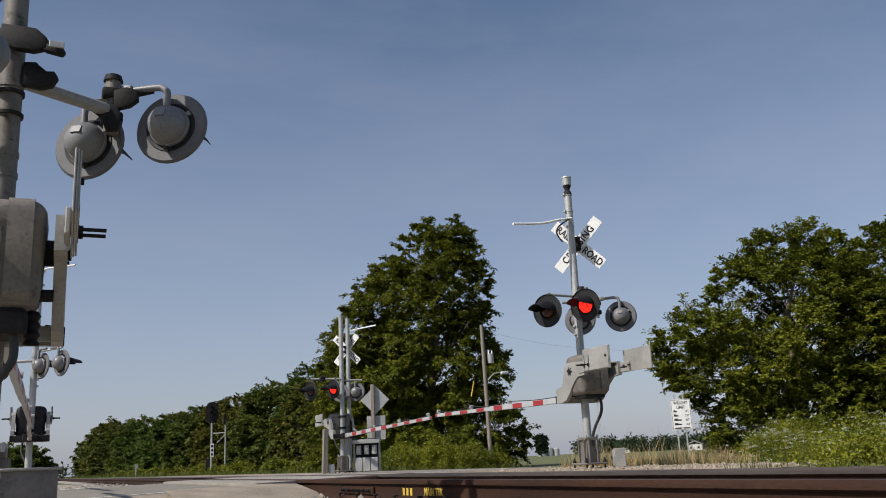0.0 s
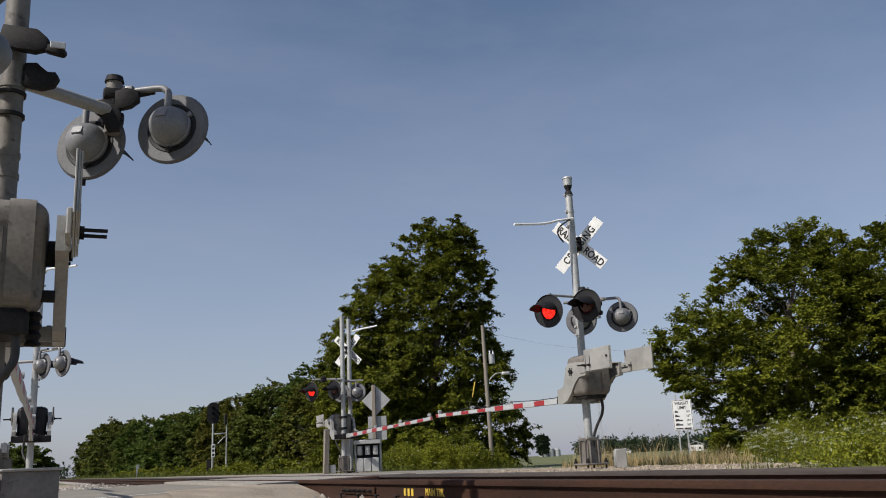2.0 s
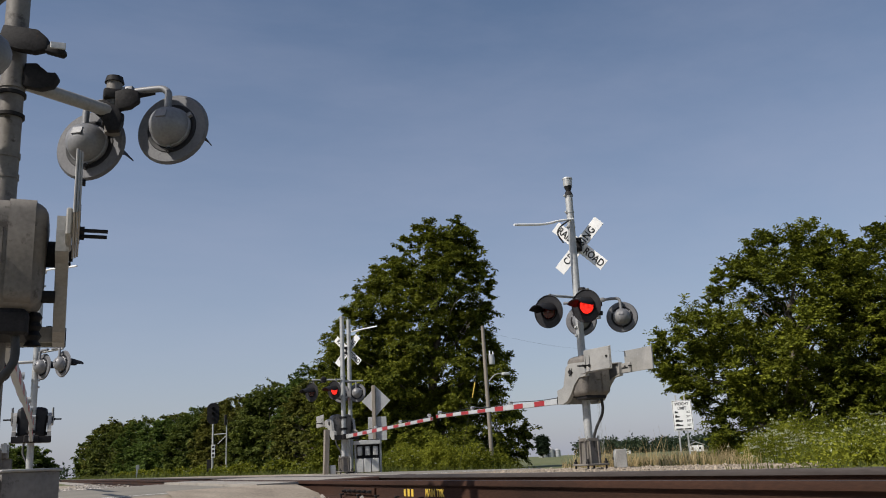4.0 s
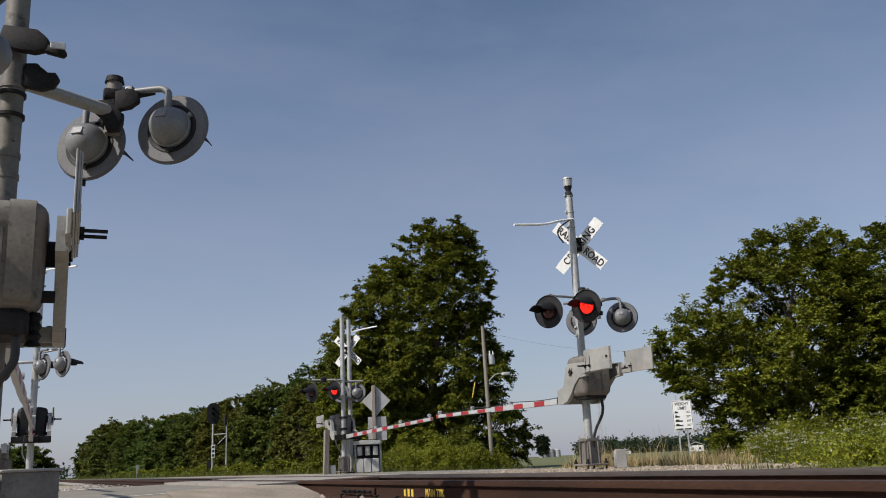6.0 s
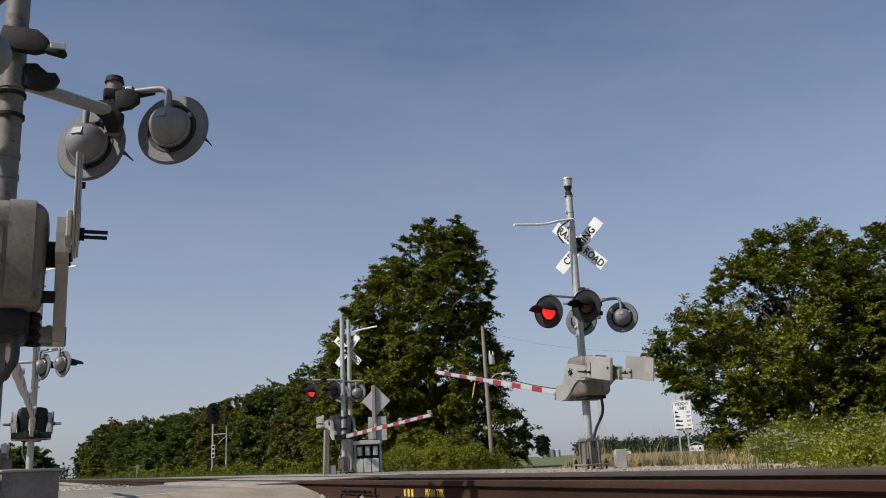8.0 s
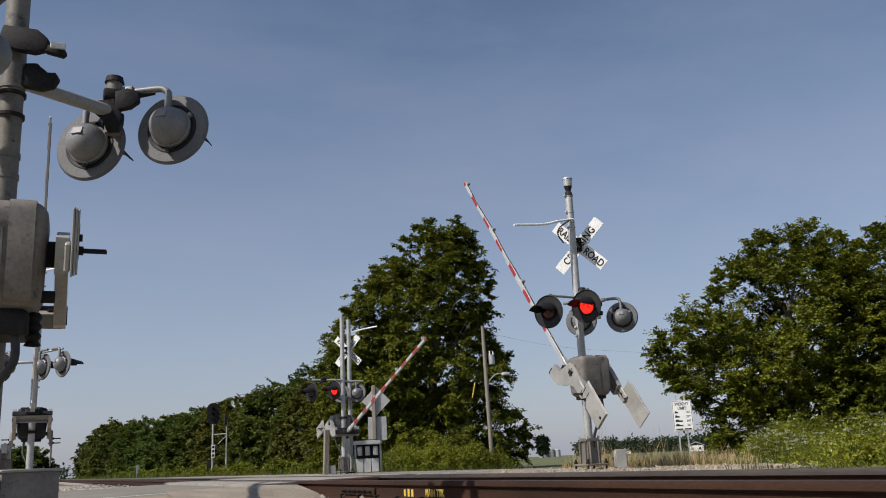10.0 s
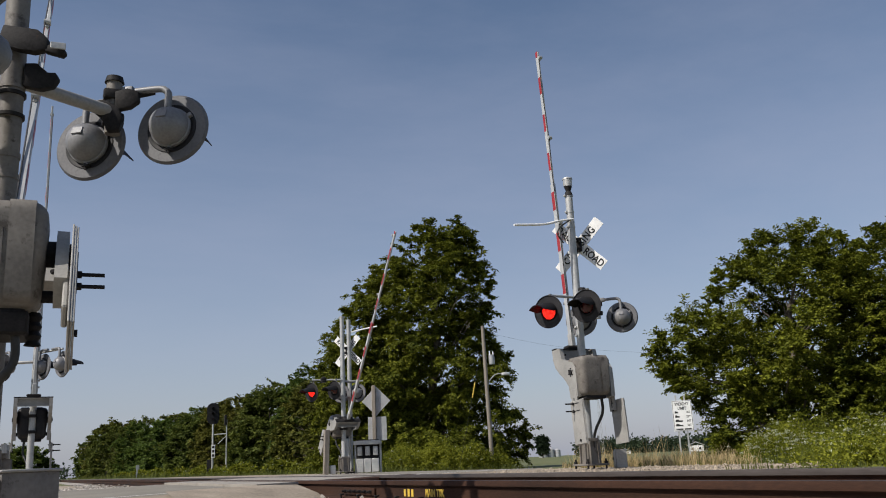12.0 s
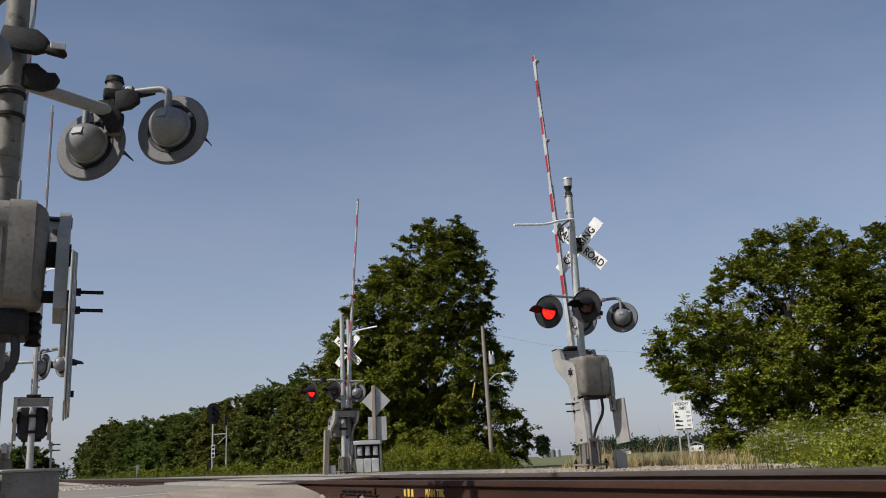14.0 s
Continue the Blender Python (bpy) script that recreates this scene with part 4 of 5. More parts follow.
def leaves(name, centres, radii, per, size, mat, parent, seed, label="", flat=0.75, shell=0.55, droop=0.25):
    """A crown of single leaves: per leaves round each centre, on the outer part of its clump."""
    rng = np.random.default_rng(seed)
    n = len(centres) * per
    c = np.repeat(np.asarray(centres), per, 0)
    r = np.repeat(np.asarray(radii), per)
    d = rng.normal(size=(n, 3))
    d /= np.linalg.norm(d, axis=1)[:, None]
    k = rng.uniform(0, 1, n) ** shell
    bump = 1 + 0.35 * np.sin(d @ np.array([3.1, 1.7, 2.3]) * 3 + c[:, 0] * 5)
    p = c + d * (r * k * bump)[:, None] * np.array([1, 1, flat])
    out = d * np.array([1, 1, 0.6]) + rng.normal(size=(n, 3)) * 0.7 + np.array([0, 0, -droop])
    out /= np.linalg.norm(out, axis=1)[:, None]
    nrm = rng.normal(size=(n, 3)) * 0.5 + np.array([0, 0, 0.7]) + d * 0.9
    b = np.cross(nrm, out)
    b /= np.linalg.norm(b, axis=1)[:, None] + 1e-9
    nrm = np.cross(out, b)
    s = size * rng.uniform(0.55, 1.35, n)
    v = p[:, None] + s[:, None, None] * (BLADE[None, :, 0:1] * out[:, None] + BLADE[None, :, 1:2] * b[:, None] + BLADE[None, :, 2:3] * nrm[:, None])
    f = np.arange(n * 4).reshape(n, 4)
    return raw_mesh(name, v.reshape(-1, 3), f, mat, parent, label)


def sprays(name, centres, radii, axis, twigs, per, size, mat, parent, seed, label="", droop=0.25, lift=0.35, layered=0.6):
    """A crown of leafy twigs: twigs round each centre that grow outward from the axis, with leaves set on both sides."""
    rng = np.random.default_rng(seed)
    centres, radii = np.asarray(centres), np.asarray(radii)
    m = len(centres) * twigs
    c, r = np.repeat(centres, twigs, 0), np.repeat(radii, twigs)
    out = c - axis
    out[:, 2] *= 0.5
    out /= np.linalg.norm(out, axis=1)[:, None] + 1e-6
    d = out * 0.55 + rng.normal(size=(m, 3)) * np.array([0.75, 0.75, 0.55]) + np.array([0, 0, lift])
    d /= np.linalg.norm(d, axis=1)[:, None]
    length = r * rng.uniform(0.6, 1.45, m)
    start = c + rng.normal(size=(m, 3)) * (r * 0.30)[:, None] * np.array([1, 1, layered])
    n = m * per
    tw = np.repeat(np.arange(m), per)
    s = rng.uniform(0.08, 1.0, n) ** 0.8
    p = start[tw] + d[tw] * (length[tw] * s)[:, None]
    p[:, 2] -= droop * length[tw] * s ** 2
    p += rng.normal(size=(n, 3)) * (0.10 * r[tw])[:, None] * np.array([1, 1, 0.6])
    side = np.cross(d[tw], np.array([0, 0, 1.0]))
    side /= np.linalg.norm(side, axis=1)[:, None] + 1e-6
    way = d[tw] * 0.6 + side * rng.choice([-1.0, 1.0], n)[:, None] * 0.8 + rng.normal(size=(n, 3)) * 0.35 + np.array([0, 0, -droop])
    way /= np.linalg.norm(way, axis=1)[:, None]
    nrm = np.array([0, 0, 0.9]) + rng.normal(size=(n, 3)) * 0.42 + out[tw] * 0.35
    b = np.cross(nrm, way)
    b /= np.linalg.norm(b, axis=1)[:, None] + 1e-9
    nrm = np.cross(way, b)
    z = size * rng.uniform(0.6, 1.3, n)
    v = p[:, None] + z[:, None, None] * (BLADE[None, :, 0:1] * way[:, None] + BLADE[None, :, 1:2] * b[:, None] + BLADE[None, :, 2:3] * nrm[:, None])
    return raw_mesh(name, v.reshape(-1, 3), np.arange(n * 4).reshape(n, 4), mat, parent, label)


def limbs(base, tips, r0, seed, parent, top):
    """A tapered trunk with limbs that bend up to the given tips."""
    rng = random.Random(seed)
    bm = bmesh.new()
    h = top[2] - base[2]
    stem = [Vector(base) + (Vector(top) - Vector(base)) * t + Vector((rng.uniform(-1, 1), rng.uniform(-1, 1), 0)) * r0 * 0.7 * (t > 0) for t in (0, 0.12, 0.25, 0.4, 0.55, 0.7, 0.85)]
    rad = [r0 * 1.35, r0, r0 * 0.9, r0 * 0.72, r0 * 0.52, r0 * 0.33, r0 * 0.14]
    for i in range(len(stem) - 1):
        rod(bm, stem[i], stem[i + 1], rad[i], rad[i + 1], 10)
    for tip in tips:
        t = Vector(tip)
        i = min(len(stem) - 2, max(1, int((t.z - base[2]) / h * 5.0)))
        a = stem[i]
        mid = a + (t - a) * 0.5 + Vector((rng.uniform(-0.3, 0.3), rng.uniform(-0.3, 0.3), rng.uniform(-0.1, 0.5)))
        r = rad[i] * 0.32
        rod(bm, a, mid, r, r * 0.6, 6)
        rod(bm, mid, t, r * 0.6, r * 0.15, 6)
    return part("trunk", bm, "bark", parent, "brown tapered trunk with limbs")


def tree(base, rows, clumps, twigs, per, leaf, r_clump, mat, seed, label, deep=0.8, trunk=0.3, group="", droop=0.25, lift=0.35, shell=0.38):
    """A tree whose crown reaches, at each height, from left to right as in rows of (height, left, right) across the view."""
    rng = np.random.default_rng(seed)
    hs = np.array([r[0] for r in rows])
    order = np.argsort(hs)
    hs, lo, hi = hs[order], np.array([r[1] for r in rows])[order], np.array([r[2] for r in rows])[order]
    grid = np.linspace(hs[0], hs[-1], 200)
    wide = np.interp(grid, hs, hi - lo)
    cum = np.cumsum(wide ** 1.4)
    cum /= cum[-1]
    h = np.interp(rng.uniform(0, 1, clumps), cum, grid)
    a, k = rng.uniform(0, 2 * np.pi, clumps), rng.uniform(0, 1, clumps) ** shell
    l, r = np.interp(h, hs, lo), np.interp(h, hs, hi)
    half = np.maximum((r - l) / 2 - r_clump * 0.75, 0.1)
    u, w = (l + r) / 2 + half * k * np.cos(a), half * deep * k * np.sin(a)
    b = np.array(base)
    c = b + u[:, None] * SIDE + w[:, None] * AWAY + np.stack([0 * h, 0 * h, h - 0.3 * r_clump], 1)
    rad = r_clump * rng.uniform(0.55, 1.3, clumps)
    # boughs along both sides of the crown
    hr = np.repeat(np.linspace(hs[0], hs[-1] - 0.5 * r_clump, 26 if clumps > 100 else 8), 2)
    hr = hr + rng.uniform(-0.3, 0.3, len(hr)) * r_clump
    edge = np.where(np.arange(len(hr)) % 2 == 0, np.interp(hr, hs, lo) + 0.85 * r_clump, np.interp(hr, hs, hi) - 0.85 * r_clump)
    edge = edge + rng.uniform(-0.45, 0.25, len(hr)) * r_clump * np.sign(edge)
    cr = b + edge[:, None] * SIDE + (rng.uniform(-0.9, 0.9, len(hr)) * r_clump)[:, None] * AWAY + np.stack([0 * hr, 0 * hr, hr], 1)
    c, rad = np.concatenate([c, cr]), np.concatenate([rad, r_clump * rng.uniform(0.45, 0.95, len(hr))])
    c[:, 2] = np.maximum(c[:, 2], b[2] + rad * 0.4)
    t = thing("tree", Matrix(), label, "tree", group)
    top = b + np.array([0, 0, hs[-1] * 0.9]) + SIDE * float((lo[-1] + hi[-1]) / 2)
    limbs(tuple(b - np.array([0, 0, 0.1])), [tuple(p) for p in c[:: max(1, clumps // 34)]], trunk, seed, t, tuple(top))
    axis = b + SIDE * float(np.mean(lo + hi) / 2) + np.array([0, 0, hs[-1] * 0.35])
    sprays("crown", c, rad, axis, twigs, per, leaf, mat, t, seed + 1, "dense green leafy crown", droop, lift)
    return t


tree((18.56, 42.5, -0.4), [(13.4, -0.3, 2.6), (13.0, -0.9, 3.0), (11.8, -1.8, 3.6), (11.1, -2.4, 3.6), (10.4, -3.3, 3.7), (9.2, -4.2, 4.4), (8.0, -4.9, 3.8), (7.0, -5.4, 3.9), (5.7, -5.9, 4.6), (5.2, -6.0, 5.1),
                           (4.4, -6.0, 3.8), (3.2, -6.2, 4.7), (2.1, -6.2, 5.5), (0.7, -6.2, 5.5)],
     520, 8, 60, 0.168, 0.76, "leaf_walnut", 11, "tall dark green walnut tree behind the crossing", 0.8, 0.30, "", 0.45, 0.3, 0.5)
tree((26.9, 26.2, -0.5), [(9.35, 0.1, 2.2), (8.9, -0.5, 3.6), (8.4, -1.1, 4.6), (7.8, -2.0, 5.4), (7.3, -2.8, 6.2), (6.4, -2.9, 6.8), (5.7, -4.0, 7.2), (5.4, -5.1, 7.2), (4.3, -5.2, 7.4), (3.7, -4.9, 7.4), (3.1, -4.5, 7.4),
                          (2.6, -3.6, 7.4), (1.7, -3.4, 7.4), (0.9, -3.2, 7.4), (0.2, -3.0, 7.2)],
     520, 8, 60, 0.138, 0.66, "leaf_maple", 21, "broad green maple tree above flowering weeds", 0.8, 0.32, "", 0.18, 0.45)
tree((29.5, 22.5, -0.5), [(9.2, 0.2, 1.8), (8.2, -1.2, 2.6), (6.0, -2.5, 3.5), (3.0, -3.2, 4.0), (0.2, -3.4, 4.0)],
     170, 8, 56, 0.130, 0.72, "leaf_maple", 31, "green maple tree beside a broader one", 0.8, 0.25, "", 0.18, 0.45)

WOOD = [(19.0, 53, 8.4, 6.5), (21.5, 58, 9.4, 6.4), (18.5, 63, 7.2, 5.6), (21.0, 70, 9.4, 7.4), (19.0, 79, 8.2, 6.6), (22.0, 86, 9.8, 8.0), (19.0, 96, 8.4, 7.6), (22.0, 105, 9.6, 8.8), (19.5, 118, 8.8, 8.4),
        (22.5, 129, 10.4, 9), (20.0, 146, 9.8, 10), (23, 163, 12, 11), (20.5, 186, 11.8, 12), (23, 212, 14.6, 13), (20, 244, 14.5, 15), (22, 278, 18.0, 17), (20.5, 320, 18, 15), (24, 365, 20, 13)]
rng_w = random.Random(77)
for i, (x, y, h, w) in enumerate(WOOD):
    q = [rng_w.uniform(0.8, 1.2) for _ in range(8)]
    h *= 0.90
    rows = [(h, -0.16 * w * q[0], 0.18 * w * q[1]), (h * 0.93, -0.33 * w * q[2], 0.33 * w * q[3]), (h * 0.8, -0.45 * w * q[4], 0.45 * w * q[5]), (h * 0.6, -0.54 * w * q[6], 0.54 * w * q[7]),
            (h * 0.3, -0.58 * w, 0.58 * w), (h * 0.05, -0.55 * w, 0.55 * w)]
    tree((x, y, -0.45), rows, 125 if y < 120 else 85, 5, 32, 0.135 + 0.0023 * y, 0.085 * w + 0.36, "leaf_wood", 100 + i * 7, "green woodland tree along the railway", 0.9, 0.25, "trees of the wood", 0.3, 0.35)
tree((-1.6, 120.0, -0.45), [(4.6, -1, 1.2), (4.0, -2.4, 2.6), (2.6, -4.2, 4.2), (0.5, -4.5, 4.2)], 80, 5, 36, 0.42, 1.0, "leaf_wood", 301, "rounded green tree far beyond the road", 0.9, 0.2)
tree((159, 266, -0.45), [(7.2, -0.8, 0.8), (6.2, -2.0, 2.0), (4.4, -2.5, 2.5), (2, -2.0, 2.0)], 50, 5, 24, 0.7, 0.9, "leaf_far", 311, "small lone tree far across the field", 0.9, 0.2)


# ---- weeds, grasses and the far wood ----
def scatter(n, x0, x1, y0, y1, rng, keep=None):
    p = np.stack([rng.uniform(x0, x1, n), rng.uniform(y0, y1, n)], 1)
    return p[keep(p)] if keep is not None else p


def lie(p):
    return np.interp(p[:, 0], [-3000, -9, -2.0, 1.3, 2.0, 5.5, 6.3, 8.9, 12.0, 3000], [-0.45, -0.42, -0.17, -0.17, -0.22, -0.22, -0.07, -0.07, -0.40, -0.45])


def blades(name, p, height, width, mat, label, seed, bend=0.35, category="grass"):
    """Grass: each blade is two bent quads, leaning at random."""
    rng = np.random.default_rng(seed)
    n = len(p)
    h = height * rng.uniform(0.45, 1.3, n) * (0.75 + 0.45 * np.sin(p[:, 0] * 2.1 + np.sin(p[:, 1] * 1.7) * 2) * np.cos(p[:, 1] * 1.3))
    a = rng.uniform(0, 2 * np.pi, n)
    lean = np.stack([np.cos(a), np.sin(a), 0 * a], 1) * (h * bend * rng.uniform(0.2, 1.3, n))[:, None]
    w = np.stack([-np.sin(a + 0.7), np.cos(a + 0.7), 0 * a], 1) * (width * rng.uniform(0.6, 1.4, n))[:, None]
    b = np.concatenate([p, lie(p)[:, None]], 1)
    up = np.stack([0 * h, 0 * h, h], 1)
    v = np.stack([b - w, b + w, b + lean * 0.3 + up * 0.55 + w * 0.8, b + lean * 0.3 + up * 0.55 - w * 0.8, b + lean + up + w * 0.15, b + lean + up - w * 0.15], 1)
    f = np.array([[0, 1, 2, 3], [3, 2, 4, 5]])[None] + (np.arange(n) * 6)[:, None, None]
    return tagged(raw_mesh(name, v.reshape(-1, 3), f.reshape(-1, 4), mat), label, category, "", "stuff")


rg = np.random.default_rng(5)
off_road = lambda p: ((p[:, 1] < ROAD_LO - 0.6 + SKEW * p[:, 0]) | (p[:, 1] > ROAD_HI + 0.6 + SKEW * p[:, 0]))
by_field = lambda p: off_road(p) & (p[:, 0] > 0.50 * p[:, 1]) & (p[:, 0] < 0.93 * p[:, 1] + rg.uniform(-0.4, 0.4, len(p)))
blades("dry_grass", scatter(60000, 8.9, 20, 8, 26, rg, by_field), 0.34, 0.0042, "straw", "tall dry straw-coloured grass beyond the gravel", 41)
blades("green_grass", scatter(30000, 8.9, 24, 2, 30, rg, off_road), 0.26, 0.005, "grass", "green grass among the dry stalks", 42)
blades("verge_grass", scatter(11000, 9.5, 18, 27, 75, rg, off_road), 0.32, 0.012, "grass", "unmown green grass along the wood", 43)
blades("lineside_grass", scatter(8000, 9.0, 19, 75, 300, rg), 0.55, 0.04, "grass", "tall grass along the far track", 44)
blades("field_edge_grass", scatter(9000, -20, -3, 22, 90, rg), 0.5, 0.02, "grass", "grass beyond the road", 45)


near_side = lambda p: (p[:, 1] < 7.0 + 0.25 * (p[:, 0] - 6.2))
blades("trackside_grass", scatter(5000, 6.2, 12, 1.5, 9.5, rg, near_side), 0.07, 0.005, "grass", "yellow-green grass beside the track", 46)


def weeds(at, h, w, seed, flowers, label, per=190, n=26, leaf=0.048, petal=0.024):
    """A stand of bushy weeds, with flat white flower heads where it blooms."""
    r = np.random.default_rng(seed)
    t = thing("weed_stand", Matrix(), label, "weeds", "weeds by the field")
    n = int(n * 1.2)
    z0 = ground_z(at[0])
    u, v = r.normal(0, w * 0.45, n), r.normal(0, w * 0.45, n)
    top = 0.92 * h * np.exp(-(u ** 2 + v ** 2) / (w * w * 1.2)) * r.uniform(0.65, 1.1, n)
    c = np.concatenate([np.stack([at[0] + u, at[1] + v, z0 + top * k], 1) for k in (0.25, 0.55, 0.85)])
    leaves("foliage", c, r.uniform(0.20, 0.36, len(c)), per, leaf, "weed", t, seed + 1, "yellow-green leaves", 0.9)
    bm = bmesh.new()
    for i in range(n):
        rod(bm, (at[0] + u[i] * 0.8, at[1] + v[i] * 0.8, z0 - 0.05), (at[0] + u[i], at[1] + v[i], z0 + top[i] * 0.95), 0.012, 0.005, 5)
    tagged(part("stalk", bm, "weed", t), "", "", "", "stuff")
    if flowers:
        k = np.repeat(np.arange(n), max(1, int(flowers * 0.7)))
        m = len(k)
        fc = np.stack([at[0] + u[k] + r.normal(0, 0.2, m), at[1] + v[k] + r.normal(0, 0.2, m), z0 + top[k] * r.uniform(0.55, 1.0, m) + 0.2 * r.uniform(0, 1, m)], 1)
        ob = leaves("blossom", fc, np.full(m, 0.060), 20, petal * 1.15, "flower", t, seed + 2, "small white flower heads", 0.16)
        ob["kind"] = "stuff"
    return t


for i, (x, y, h, w, fl) in enumerate(((15.0, 15.2, 0.95, 0.8, 8), (16.3, 16.2, 1.2, 0.9, 5), (17.2, 14.6, 1.15, 0.9, 6), (17.6, 16.8, 1.3, 0.8, 3), (16.6, 12.9, 1.15, 0.9, 16), (17.6, 12.2, 1.35, 0.9, 18),
                                      (18.3, 13.6, 1.35, 0.9, 10), (17.4, 10.6, 1.3, 0.9, 14), (18.6, 11.0, 1.45, 0.9, 14), (18.0, 9.0, 1.3, 1.0, 10), (19.5, 15.6, 1.35, 1.0, 4), (15.9, 14.0, 0.75, 0.7, 8), (20.0, 18.4, 1.5, 1.0, 2))):
    weeds((x, y), h, w, 400 + 5 * i, fl, "bushy yellow-green weeds with white flower heads" if fl > 5 else "bushy yellow-green weeds with few flowers")
for i, (x, y, h, w) in enumerate(((12.2, 33.5, 1.0, 1.0), (13.6, 33.6, 1.3, 1.1), (15.0, 33.2, 1.7, 1.2), (16.0, 32.6, 1.4, 1.1), (17.3, 33.2, 0.8, 0.8), (14.4, 35.5, 1.5, 1.2))):
    weeds((x, y), h, w, 500 + 5 * i, 2 if i % 2 else 0, "yellow-green bush below the tall tree", 150, 26, 0.08)
for i in range(14):
    y = 48 + 9 * i + rng_w.uniform(-3, 3)
    weeds((14.5 + rng_w.uniform(-1, 1.5), y), 1.2, 1.8, 600 + 5 * i, 3, "low scrub at the edge of the wood", 36, 26, 0.10 + 0.002 * y)

for i, (x, y, h, w) in enumerate(((7.4, 6.2, 0.22, 0.5), (8.2, 7.0, 0.28, 0.6), (9.0, 7.4, 0.32, 0.6), (8.6, 5.8, 0.30, 0.6), (9.8, 8.3, 0.36, 0.6), (10.0, 6.9, 0.38, 0.7), (9.6, 5.6, 0.36, 0.7),
                                   (11.0, 8.8, 0.5, 0.7), (11.2, 7.4, 0.5, 0.8), (10.9, 9.9, 0.45, 0.7), (12.2, 10.2, 0.6, 0.8), (12.6, 8.8, 0.62, 0.8), (12.9, 11.8, 0.6, 0.8), (7.0, 4.9, 0.2, 0.5), (7.9, 4.6, 0.25, 0.5), (12.2, 7.2, 0.6, 0.8))):
    weeds((x, y), h, w, 800 + 5 * i, 2, "low yellow-green weeds with white flowers by the track", 70, 14, 0.045, 0.014)

# a wood on the horizon, too far to pick its trees apart
rf = np.random.default_rng(9)
ang = np.radians(np.concatenate([rf.uniform(33, 62, 420), rf.uniform(-30, 6, 130)]))
dist = rf.uniform(420, 520, len(ang))
hh = rf.uniform(4.0, 7.0, len(ang))
cf = np.concatenate([np.stack([dist * np.sin(ang), dist * np.cos(ang), hh * k], 1) for k in (0.15, 0.5, 0.85)])
far = leaves("far_wood", cf, np.full(len(cf), 2.0), 26, 1.6, "leaf_far", None, 10, "", 1.0)
tagged(far, "hazy dark green wood on the horizon", "woods", "", "stuff")


# ---- posts, signs and cases ----
def post(name, bm_list, at, rz, label, category, group=""):
    t = thing(name, pose(*at, rz=rz), label, category, group)
    for nm, bm, mat, lab in bm_list:
        part(nm, bm, mat, t, lab)
    return t


# second pole at the far gate, with the crossbuck
sp = thing("crossbuck_pole", pose(7.93, 23.55, -0.07), "square galvanised pole with a white crossbuck", "sign post")
part("pole", rod(bmesh.new(), (0, 0, 0), (0, 0, 4.28), 0.062, 0.06, 12), "galv", sp)
part("pole_foot", block(bmesh.new(), (0.3, 0.3, 0.06), (0, 0, 0.03), None, 0.01), "iron", sp)
part("side_arm", sweep(bmesh.new(), [(0.05, 0, 3.92), (0.30, -0.3, 3.96), (0.62, -0.66, 4.0)], 0.02), "white", sp, "white side pipe")
crossbuck(sp, (7.95, 23.72, 3.34), TO_ROAD)

meter = thing("meter_cabinet", pose(8.15, 22.8, -0.07, rz=-25), "grey steel cabinet rack with three meters", "electric cabinet")
# panel coloured dark to give the shade in the recess behind the meters
part("back_panel", block(bmesh.new(), (0.62, 0.05, 0.80), (0, 0.10, 0.48), None, 0.008, 1), "iron", meter, "back panel coloured dark as the shaded recess")
part("roof", block(bmesh.new(), (0.74, 0.30, 0.11), (0, 0.0, 0.80), None, 0.012, 1), "galv", meter, "grey steel top housing")
for k in (-1, 0, 1):
    bm = block(bmesh.new(), (0.13, 0.12, 0.24), (k * 0.21, 0.02, 0.58), None, 0.015)
    m_ = part("meter", bm, "galv", meter, "small grey meter")
    part("dial", rod(bmesh.new(), (k * 0.21, -0.05, 0.62), (k * 0.21, -0.075, 0.62), 0.045, seg=16), "galv", m_)
    part("lower_case", block(bmesh.new(), (0.195, 0.16, 0.36), (k * 0.205, 0.0, 0.20), None, 0.012, 1), "galv", meter, "pale grey lower case")
part("leg", block(bmesh.new(), (0.05, 0.05, 0.85), (-0.34, 0.1, 0.42), None, 0.004, 1), "galv", meter)
part("leg", block(bmesh.new(), (0.05, 0.05, 0.85), (0.34, 0.1, 0.42), None, 0.004, 1), "galv", meter)
part("tall_case", block(bmesh.new(), (0.20, 0.18, 0.62), (-0.60, 0.02, 0.62), None, 0.012, 1), "galv", meter, "tall grey switch case")

sg = thing("sign_post", pose(9.27, 25.1, -0.07, rz=-28), "timber post with diamond and square signs seen from behind", "sign")
part("post", block(bmesh.new(), (0.11, 0.11, 2.55), (-0.06, 0, 1.27), None, 0.01, 1), "wood", sg)
part("diamond_sign", block(bmesh.new(), (0.62, 0.006, 0.62), (0.0, 0.07, 2.08), Matrix.Rotation(radians(45), 3, "Y"), 0.002, 1), "signback", sg, "bare metal back of a diamond sign", False)
part("square_sign", block(bmesh.new(), (0.56, 0.006, 0.70), (0.02, 0.07, 1.26), None, 0.002, 1), "signback", sg, "bare metal back of a square sign", False)

wp = thing("wooden_post", pose(6.70, 21.85, -0.06), "weathered timber post with a small case", "post")
part("timber", block(bmesh.new(), (0.13, 0.13, 1.12), (0, 0, 0.56), Matrix.Rotation(radians(2), 3, "Y"), 0.012, 1), "wood", wp)
part("small_case", block(bmesh.new(), (0.14, 0.10, 0.22), (0.16, 0, 0.12), None, 0.01, 1), "galv", wp, "small grey case")

